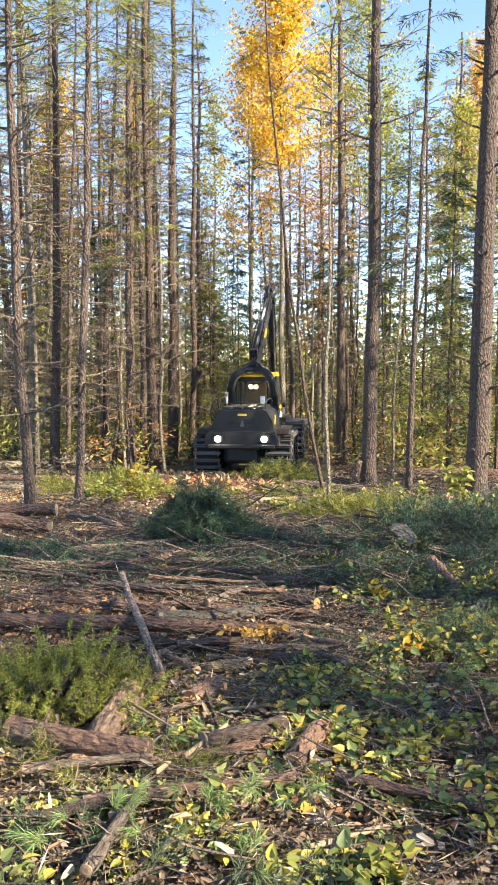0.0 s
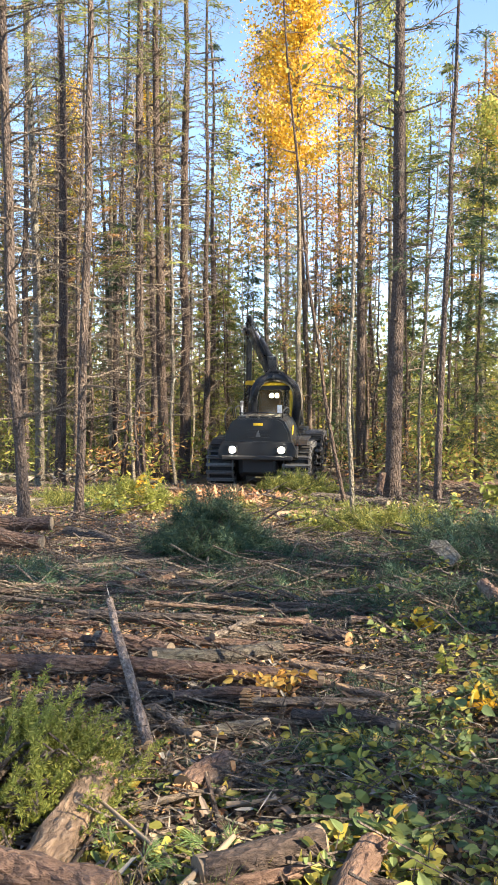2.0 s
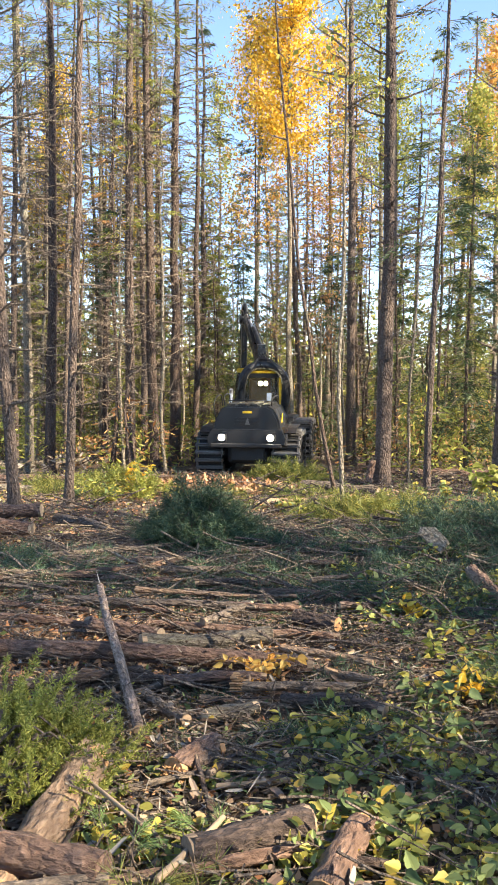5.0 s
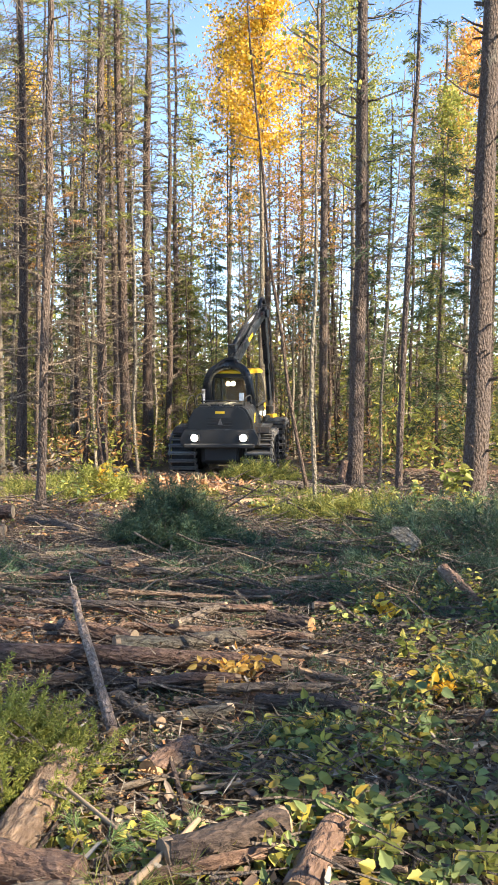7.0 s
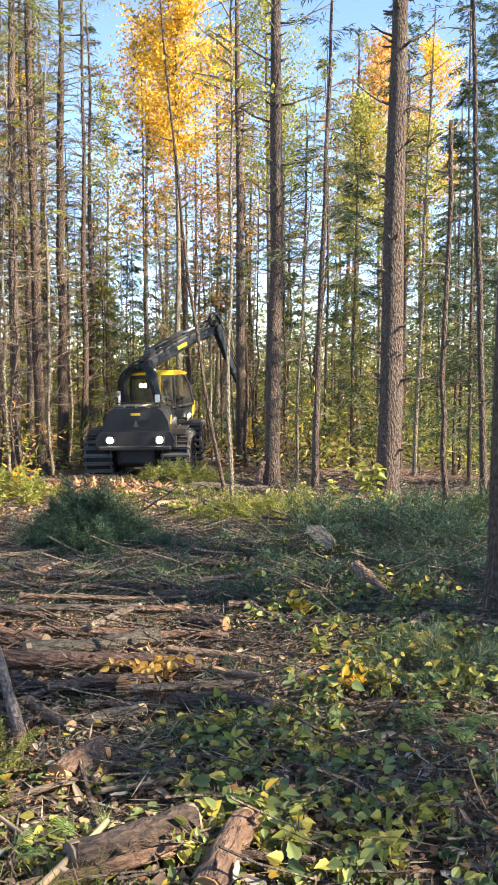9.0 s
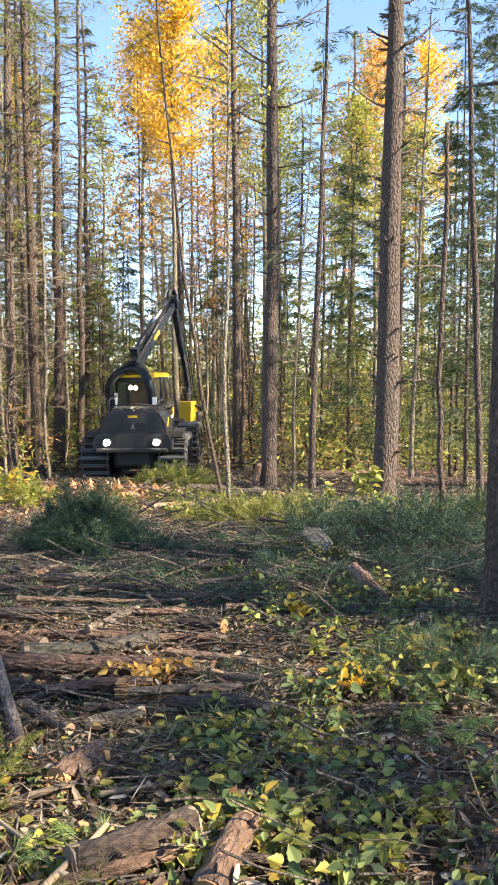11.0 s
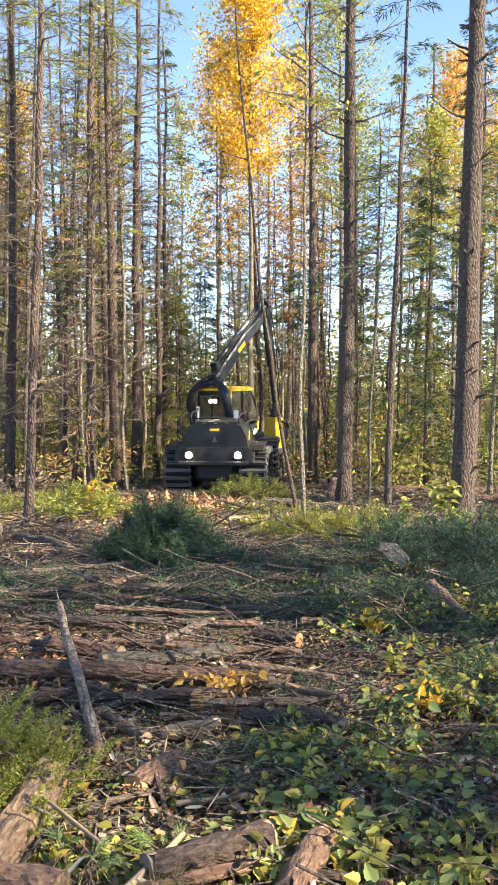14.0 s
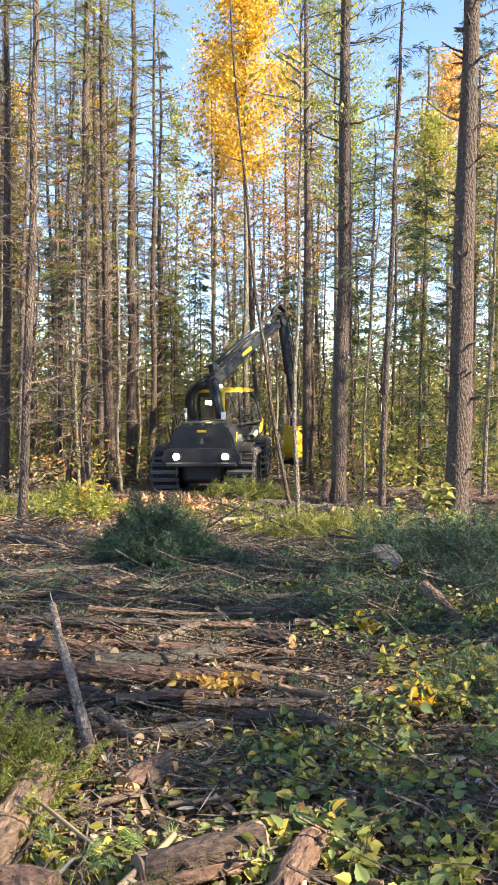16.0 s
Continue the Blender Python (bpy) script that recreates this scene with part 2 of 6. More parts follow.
# ---- mesh tools ----
class Geo:
    """Collects points and faces of one mesh."""

    def __init__(self):
        self.v, self.f, self.n = [], [], 0

    def add(self, verts, faces):
        self.v.append(np.asarray(verts, float))
        self.f.extend([tuple(i + self.n for i in q) for q in faces])
        self.n += len(verts)
        return self

    def quads(self, verts):
        """verts: (k, 4, 3)."""
        k = len(verts)
        idx = (np.arange(k * 4) + self.n).reshape(k, 4)
        self.v.append(np.asarray(verts, float).reshape(-1, 3))
        self.f.extend(map(tuple, idx.tolist()))
        self.n += k * 4
        return self

    def tube(self, pts, radii, segs=8, cap=True):
        """A round bar along a line of points."""
        pts = np.asarray(pts, float)
        k = len(pts)
        radii = np.broadcast_to(np.asarray(radii, float), (k,))
        d = np.gradient(pts, axis=0)
        d /= np.linalg.norm(d, axis=1)[:, None] + 1e-9
        ref = np.array([0, 0, 1.0]) if abs(d[:, 2]).mean() < 0.8 else np.array([1.0, 0, 0])
        a = np.cross(d, ref)
        a /= np.linalg.norm(a, axis=1)[:, None] + 1e-9
        b = np.cross(d, a)
        th = np.arange(segs) * 2 * np.pi / segs
        ring = pts[:, None] + radii[:, None, None] * (np.cos(th)[None, :, None] * a[:, None] + np.sin(th)[None, :, None] * b[:, None])
        faces = [(r * segs + s, r * segs + (s + 1) % segs, (r + 1) * segs + (s + 1) % segs, (r + 1) * segs + s)
                 for r in range(k - 1) for s in range(segs)]
        if cap:
            faces += [tuple(range(segs))[::-1], tuple((k - 1) * segs + s for s in range(segs))]
        return self.add(ring.reshape(-1, 3), faces)

    def box(self, lo, hi, bevel=0.0, taper=(1, 1), shift=(0, 0)):
        """A block from lo to hi, edges chamfered; its top may be tapered and shifted."""
        lo, hi = np.asarray(lo, float), np.asarray(hi, float)
        c, h = (lo + hi) / 2, (hi - lo) / 2
        e = min(bevel, *(h * 0.45)) if bevel else 0
        out, faces = [], []
        signs = [(sx, sy, sz) for sx in (-1, 1) for sy in (-1, 1) for sz in (-1, 1)]
        if not e:
            pts = [h * s for s in signs]
            hull = [(0, 1, 3, 2), (4, 6, 7, 5), (0, 4, 5, 1), (2, 3, 7, 6), (0, 2, 6, 4), (1, 5, 7, 3)]
        else:
            pts, ids = [], {}
            for s in signs:
                for ax in range(3):
                    p = h * s
                    for o in range(3):
                        if o != ax:
                            p[o] -= s[o] * e
                    ids[(s, ax)] = len(pts)
                    pts.append(p)
            hull = []
            for ax in range(3):
                o1, o2 = (ax + 1) % 3, (ax + 2) % 3
                for sg in (-1, 1):
                    q = []
                    for s1, s2 in ((-1, -1), (1, -1), (1, 1), (-1, 1)):
                        s = [0, 0, 0]
                        s[ax], s[o1], s[o2] = sg, s1, s2
                        q.append(ids[(tuple(s), ax)])
                    hull.append(tuple(q if sg > 0 else q[::-1]))
                for s1 in (-1, 1):
                    for s2 in (-1, 1):
                        s = [0, 0, 0]
                        s[o1], s[o2] = s1, s2
                        sa, sb = list(s), list(s)
                        sa[ax], sb[ax] = -1, 1
                        q = [ids[(tuple(sa), o1)], ids[(tuple(sb), o1)], ids[(tuple(sb), o2)], ids[(tuple(sa), o2)]]
                        hull.append(tuple(q if s1 * s2 < 0 else q[::-1]))
            for s in signs:
                hull.append((ids[(s, 0)], ids[(s, 1)], ids[(s, 2)]) if s[0] * s[1] * s[2] > 0 else (ids[(s, 2)], ids[(s, 1)], ids[(s, 0)]))
        for p in pts:
            w = (p[2] / h[2] + 1) / 2 if h[2] else 0
            out.append((c[0] + p[0] * (1 + (taper[0] - 1) * w) + shift[0] * w, c[1] + p[1] * (1 + (taper[1] - 1) * w) + shift[1] * w, c[2] + p[2]))
        return self.add(out, hull)

    def beam(self, a, b, w, h, bevel=0.02, w2=None, h2=None):
        """A box beam from a to b, w wide (across the local x axis) and h high."""
        a, b = Vector(a), Vector(b)
        d = b - a
        m = Matrix.Translation(a) @ d.to_track_quat('Z', 'X').to_matrix().to_4x4()
        w2, h2 = w2 or w, h2 or h
        ch = 0.25
        prof = [(-1, -1 + ch), (-1 + ch, -1), (1 - ch, -1), (1, -1 + ch), (1, 1 - ch), (1 - ch, 1), (-1 + ch, 1), (-1, 1 - ch)]
        pts = [m @ Vector((px * hh / 2, py * ww / 2, z)) for z, ww, hh in ((0, w, h), (d.length, w2, h2)) for px, py in prof]
        faces = [(i, (i + 1) % 8, 8 + (i + 1) % 8, 8 + i) for i in range(8)] + [tuple(range(8))[::-1], tuple(range(8, 16))]
        return self.add(pts, faces)

    def slab(self, outline, axis, lo, hi):
        """A plate: an outline of (u, v) pairs, pushed along an axis from lo to hi."""
        k = len(outline)
        pts = []
        for w in (lo, hi):
            for u, v in outline:
                p = [u, v]
                p.insert(axis, w)
                pts.append(p)
        return self.add(pts, [(i, (i + 1) % k, k + (i + 1) % k, k + i) for i in range(k)] + [tuple(range(k))[::-1], tuple(range(k, 2 * k))])

    def mesh(self, name, mat, smooth=False):
        me = bpy.data.meshes.new(name)
        v = np.concatenate(self.v) if self.v else np.zeros((0, 3))
        me.from_pydata(v.tolist(), [], self.f)
        me.materials.append(mat)
        if smooth:
            me.polygons.foreach_set("use_smooth", [True] * len(me.polygons))
        me.update()
        return me


def part(name, g, mat, parent, label="", smooth=False, kind=""):
    """Links a Geo as one mesh object under a thing or a part."""
    ob = new(name, g.mesh(name, mat, smooth))
    ob.parent = parent
    return tagged(ob, label, kind=kind)


def thing(name, label, category, m=None, group="", kind=""):
    ob = new(name)
    ob.empty_display_size = 0.2
    if m is not None:
        ob.matrix_world = m
    return tagged(ob, label, category, group, kind)


def solo(name, g, mat, label, category, group="", kind="", m=None, smooth=False):
    ob = new(name, g.mesh(name, mat, smooth))
    if m is not None:
        ob.matrix_world = m
    return tagged(ob, label, category, group, kind)


RNG = np.random.default_rng(7)


def unit(v):
    return v / (np.linalg.norm(v, axis=-1, keepdims=True) + 1e-9)


def leaf_quads(c, d, length, width, rng, droop=0.0):
    """Rhombic leaves at centres c, pointing along d, turned at random about d. Gives (k, 4, 3)."""
    k = len(c)
    d = unit(d)
    r = unit(np.cross(d, rng.normal(size=(k, 3))))
    length, width = np.broadcast_to(length, (k,))[:, None], np.broadcast_to(width, (k,))[:, None]
    tip = c + d * length
    tip[:, 2] -= droop * length[:, 0]
    mid = c + d * length * 0.45
    return np.stack([c, mid - r * width / 2, tip, mid + r * width / 2], 1)


def ground_z(x, y):
    """The forest floor: falls away from the camera, with small humps."""
    yy = np.clip(y, -12, 46)
    base = -0.062 * yy - 0.01 * np.clip(np.asarray(y) - 46, 0, 40)
    return base + 0.05 * np.sin(x * 0.9 + 1.3) * np.sin(y * 0.7 + 0.4) + 0.025 * np.sin(x * 2.3 + y * 1.1) * np.cos(y * 2.9 - x)


# ---- ground ----
def make_ground():
    xs = np.concatenate([np.linspace(-400, -30, 12), np.linspace(-28, -6, 30), np.linspace(-5.8, 5.8, 90), np.linspace(6, 28, 30), np.linspace(30, 400, 12)])
    ys = np.concatenate([np.linspace(-200, -14, 8), np.linspace(-12, -3, 18), np.linspace(-2.8, 16, 150), np.linspace(16.3, 50, 90), np.linspace(54, 900, 26)])
    X, Y = np.meshgrid(xs, ys)
    Z = ground_z(X, Y)
    near = np.clip((20 - np.abs(Y - 5)) / 8, 0, 1)
    for i in range(X.shape[0]):
        for j in range(X.shape[1]):
            if near[i, j] > 0:
                Z[i, j] += near[i, j] * 0.022 * noise.fractal(Vector((X[i, j] * 2.2, Y[i, j] * 2.2, 3)), 1.0, 2.0, 3)
    w = len(xs)
    g = Geo().add(np.stack([X, Y, Z], -1).reshape(-1, 3),
                  [(r * w + c, r * w + c + 1, (r + 1) * w + c + 1, (r + 1) * w + c) for r in range(len(ys) - 1) for c in range(w - 1)])
    solo("ground", g, SOIL, "brown forest floor of humus, needles and chips", "ground", kind="structure", smooth=True)


make_ground()


# ---- trees ----
def trunk_line(rng, h, lean, wob, k=12, bend=0.0):
    t = np.linspace(0, 1, k)
    wobx, woby = np.cumsum(rng.normal(0, wob, k)) * 0.5, np.cumsum(rng.normal(0, wob, k)) * 0.5
    wobx, woby = wobx - t * wobx[-1], woby - t * woby[-1]
    return np.stack([lean[0] * h * t + bend * h * (t * t - t) + wobx, lean[1] * h * t + woby, h * t], 1)


def needle_boughs(g, wood, rng, line, r, z0, z1, count, reach, leaf=(0.16, 0.05), per=34, droop=0.25, up=0.1):
    """Living boughs: a stem each into wood, and needle sprays into g."""
    h = line[-1, 2]
    for z in np.sort(rng.uniform(z0, z1, count)):
        t = z / h
        base = np.array([np.interp(z, line[:, 2], line[:, i]) for i in range(3)])
        az = rng.uniform(0, 2 * np.pi)
        ln = reach * (1.05 - 0.75 * max(0.0, (z - z0) / (h - z0 + 1e-6))) * rng.uniform(0.6, 1.15)
        s = np.linspace(0, 1, 5)
        d = np.array([np.cos(az), np.sin(az), 0])
        pts = base + d * (ln * s)[:, None]
        pts[:, 2] += ln * (up * s - droop * s * s)
        wood.tube(pts, np.linspace(max(0.008, r * 0.14), 0.004, 5), 3, False)
        k = per
        u = rng.uniform(0.22, 1.0, k)
        c = np.stack([np.interp(u, s, pts[:, i]) for i in range(3)], 1)
        side = np.cross(d, [0, 0, 1])
        off = rng.normal(0, 0.34, k) * (1.1 - u * 0.7) * ln * 0.5
        c += side * off[:, None]
        c[:, 2] += rng.normal(0, 0.035, k) * ln - np.abs(off) * 0.15
        dd = d * 0.6 + side * np.sign(off)[:, None] * 0.8 + rng.normal(0, 0.35, (k, 3))
        dd[:, 2] -= 0.15
        g.quads(leaf_quads(c, dd, rng.uniform(0.7, 1.5, k) * leaf[0] * 1.6, leaf[1] * rng.uniform(0.8, 1.6, k), rng, 0.15))


def dead_boughs(rng, line, z0, z1, count, length, thick=0.017, twigs=(1, 5)):
    """Dry limbs, bare and brittle, with side twigs: one Geo each."""
    h, out = line[-1, 2], []
    for z in rng.uniform(z0, z1, count):
        g = Geo()
        out.append(g)
        base = np.array([np.interp(z, line[:, 2], line[:, i]) for i in range(3)])
        az = rng.uniform(0, 2 * np.pi)
        ln = length * rng.uniform(0.3, 1.25) * rng.uniform(0.6, 1)
        d = np.array([np.cos(az), np.sin(az), rng.uniform(-0.1, 0.35)])
        s = np.linspace(0, 1, 4)
        pts = base + d * (ln * s)[:, None] + np.cumsum(rng.normal(0, 0.03 * ln, (4, 3)), 0) * s[:, None]
        pts[:, 2] += ln * s * s * rng.uniform(-0.2, 0.35)
        g.tube(pts, np.linspace(thick * rng.uniform(0.7, 1.6), 0.003, 4), 4, False)
        for _ in range(rng.integers(*twigs)):
            u = rng.uniform(0.3, 0.95)
            b = np.array([np.interp(u, s, pts[:, i]) for i in range(3)])
            e = b + (unit(d[None] + rng.normal(0, 0.6, (1, 3)))[0]) * ln * rng.uniform(0.15, 0.4)
            g.tube([b, e], [thick * 0.55, thick * 0.25], 3, False)
    return out


def trunk_geo(rng, line, r, top=0.25, flare=1.35, segs=12, rough=0.05):
    g = Geo()
    k = len(line)
    t = np.linspace(0, 1, k)
    rad = r * (1 - (1 - top) * t ** 1.1)
    rad[0] *= flare
    first = line[0] - np.array([0, 0, 0.25])
    extra = line[0] + (line[1] - line[0]) * min(0.9, 0.45 / max(line[1, 2], 0.1))
    pts = np.vstack([first, line[0], extra, line[1:]])
    rr = np.concatenate([[rad[0] * 1.15, rad[0], r], rad[1:]])
    g.tube(pts, rr, segs)
    v = g.v[0]
    v += rng.normal(0, rough * r, v.shape) * [1, 1, 0.3]
    return g


def tree(name, label, x, y, r, h, lean=0.0, seed=1, mat=None, live=(0.55, 1.0), boughs=40, reach=1.8, dead=26, dead_len=0.9,
         dead_z=(0.12, 0.7), needles=None, per=80, leaf=(0.10, 0.018), bend=0.0, wob=0.05, category="tree", group="", droop=0.25, top=0.25, limbs=(), joined=False):
    rng = np.random.default_rng(seed)
    root = thing(name, label, category, pose(x, y, float(ground_z(x, y))), group)
    line = trunk_line(rng, h, (lean, rng.normal(0, 0.008)), wob, bend=bend)
    part("trunk", trunk_geo(rng, line, r, top=top), mat or BARK_PINE, root, smooth=True)
    wood = Geo()
    dry = dead_boughs(rng, line, dead_z[0] * h, dead_z[1] * h, dead, dead_len, 0.024 if joined else 0.018, (3, 6) if joined else (3, 7)) if dead else []
    for g in dry:
        if joined:
            wood.add(np.concatenate(g.v), g.f)
        else:
            part("dead_limb", g, DRY_LIMB, root)
    for z, az, ln, rise, thick in limbs:
        s = np.linspace(0, 1, 6)
        b = np.array([np.interp(z, line[:, 2], line[:, i]) for i in range(3)])
        d = np.array([math.cos(radians(az)), math.sin(radians(az)), 0])
        pts = b + d * (ln * s)[:, None] + rng.normal(0, 0.012, (6, 3)) * ln
        pts[0] = b
        pts[:, 2] += rise * ln * s ** 1.6
        g = Geo().tube(pts, np.linspace(thick, thick * 0.3, 6), 6)
        for u in (0.45, 0.6, 0.75, 0.9):
            c = np.array([np.interp(u, s, pts[:, i]) for i in range(3)])
            e = c + (d * 0.7 + rng.normal(0, 0.5, 3)) * ln * 0.22
            g.tube([c, (c + e) / 2, e], [thick * 0.35, thick * 0.25, 0.003], 4, False)
        part("limb", g, mat or BARK_PINE, root, smooth=True)
    # broken stubs in whorls
    z = 0.0 if joined else rng.uniform(0.5, 0.9)
    while 0 < z < (0.62 * h if r > 0.09 else 0.3 * h):
        for _ in range(3 if r > 0.09 else 1):
            zz = z + rng.normal(0, 0.04)
            b = np.array([np.interp(zz, line[:, 2], line[:, i]) for i in range(3)])
            az, ln = rng.uniform(0, 2 * np.pi), r * rng.uniform(1.15, 1.55) + rng.uniform(0, 0.10)
            d = np.array([np.cos(az), np.sin(az), rng.uniform(0.05, 0.5)])
            k = min(r * 0.2, 0.03) * rng.uniform(0.6, 1.3)
            part("branch_stub", Geo().tube([b, b + d * ln * 0.8, b + d * ln], [k, k * 0.75, k * 0.4], 5), mat or BARK_PINE, root, smooth=True)
        z += rng.uniform(0.4, 0.75)
    if boughs:
        g = Geo()
        needle_boughs(g, wood, rng, line, r, live[0] * h, live[1] * h, boughs, reach, leaf, per, droop)
        part("crown", g, needles or NEEDLE, root, kind="stuff")
    if wood.n:
        part("branchwork", wood, DRY_LIMB, root, kind="stuff")
    return root


# near trunks, one by one
BARE = "tall pine trunk with grey-brown scaly bark and dry lower limbs"
tree("pine_tree", BARE, 4.04, 15.29, 0.225, 19, 0.021, 11, boughs=40, reach=2.4, dead=16, dead_len=0.9, live=(0.55, 1), needles=NEEDLE,
     limbs=((2.75, 175, 0.6, 0.45, 0.03), (2.9, 20, 0.75, 0.6, 0.022), (5.4, 15, 0.5, 0.5, 0.03), (6.4, 5, 0.85, 0.45, 0.035), (7.6, 10, 0.9, 0.5, 0.03), (8.3, -5, 0.8, 0.6, 0.035), (8.4, 170, 0.5, 0.5, 0.03), (7.2, 185, 0.8, 0.5, 0.025), (9.1, 20, 1.0, 0.4, 0.03)))
tree("pine_tree", BARE, 2.56, 20.68, 0.195, 20, 0.010, 12, boughs=40, reach=2.4, dead=18, dead_len=1.2, live=(0.58, 1),
     limbs=((11.1, 10, 1.5, 0.45, 0.03), (9.2, 5, 1.7, 0.4, 0.03), (7.8, -10, 1.2, 0.2, 0.028), (6.7, 15, 1.1, 0.55, 0.026), (6.0, 5, 1.2, 0.3, 0.024), (5.5, -15, 1.1, 0.6, 0.022), (8.8, 170, 1.3, 0.5, 0.028), (10.2, 190, 1.3, 0.6, 0.028), (7.1, 185, 0.9, 0.6, 0.024)))
tree("pine_tree", "slender pine trunk behind a thicker one, grey bark", 2.75, 30.35, 0.19, 20, -0.012, 13, boughs=34, dead=40)
tree("pine_tree", BARE, -4.24, 13.49, 0.10, 15, -0.011, 14, boughs=34, dead=90, dead_len=1.7, live=(0.55, 1))
tree("pine_tree", "thin dark pine trunk with a pale upper stem", -3.62, 14.58, 0.083, 15, 0.038, 15, boughs=30, dead=44, dead_len=1.2, bend=-0.02)
tree("pine_tree", BARE, -6.81, 24.98, 0.165, 20, 0.025, 16, boughs=30, dead=90, dead_len=1.9, mat=BARK_SPRUCE)
tree("pine_tree", BARE, -4.52, 25.81, 0.165, 21, 0.012, 17, boughs=30, dead=84, dead_len=1.8)
tree("pine_tree", BARE, -3.77, 26.19, 0.16, 21, -0.009, 18, boughs=30, dead=70, dead_len=1.7, mat=BARK_SPRUCE)
tree("pine_tree", "crooked pine trunk with rough dark bark and stubs", -3.75, 30.2, 0.20, 20, 0.022, 19, boughs=26, dead=90, dead_len=1.8, wob=0.14, mat=BARK_SPRUCE)
tree("pine_tree", "pale lichen-covered pine trunk among the stand", -7.63, 25.74, 0.145, 20, 0.0, 20, boughs=30, dead=84, dead_len=1.8, mat=BARK_PALE)
tree("leaning_sapling", "thin leaning sapling with dark bare stem", 1.28, 17.78, 0.044, 12.5, -0.108, 22, mat=BARK_SPRUCE, boughs=0, dead=12, dead_len=0.7, dead_z=(0.35, 1.0), bend=0.07)
tree("sapling", "thin dead sapling with a broken top", 4.31, 12.63, 0.046, 6.1, -0.001, 23, mat=BARK_SPRUCE, boughs=0, dead=14, dead_len=0.5, dead_z=(0.3, 0.95), top=0.7)
tree("young_pine", "slim crooked young pine with green side boughs", 3.29, 18.55, 0.075, 14, 0.037, 24, boughs=30, reach=1.7, dead=14, live=(0.35, 0.95), needles=NEEDLE_DARK)
tree("sapling", "thin dead sapling with grey bark", 3.22, 20.75, 0.04, 10, 0.05, 25, mat=BARK_PALE, boughs=0, dead=10)
tree("sapling", "dark thin trunk in shade beside the cut strip", 2.66, 6.3, 0.075, 12, -0.015, 26, mat=BARK_SPRUCE, boughs=12, live=(0.6, 1), dead=8, dead_len=0.5)
tree("pine_tree", BARE, 6.33, 16.35, 0.072, 15, -0.048, 27, boughs=24, dead=16, live=(0.45, 1), needles=NEEDLE_DARK)
tree("sapling", "thin trunk with pale sunlit bark", 6.48, 21.67, 0.062, 12, 0.03, 28, mat=BARK_PALE, boughs=0, dead=12)
tree("sapling", "thin pale trunk deep in the stand", -6.97, 33.37, 0.10, 15, 0.0125, 29, mat=BARK_PALE, boughs=0, dead=20)


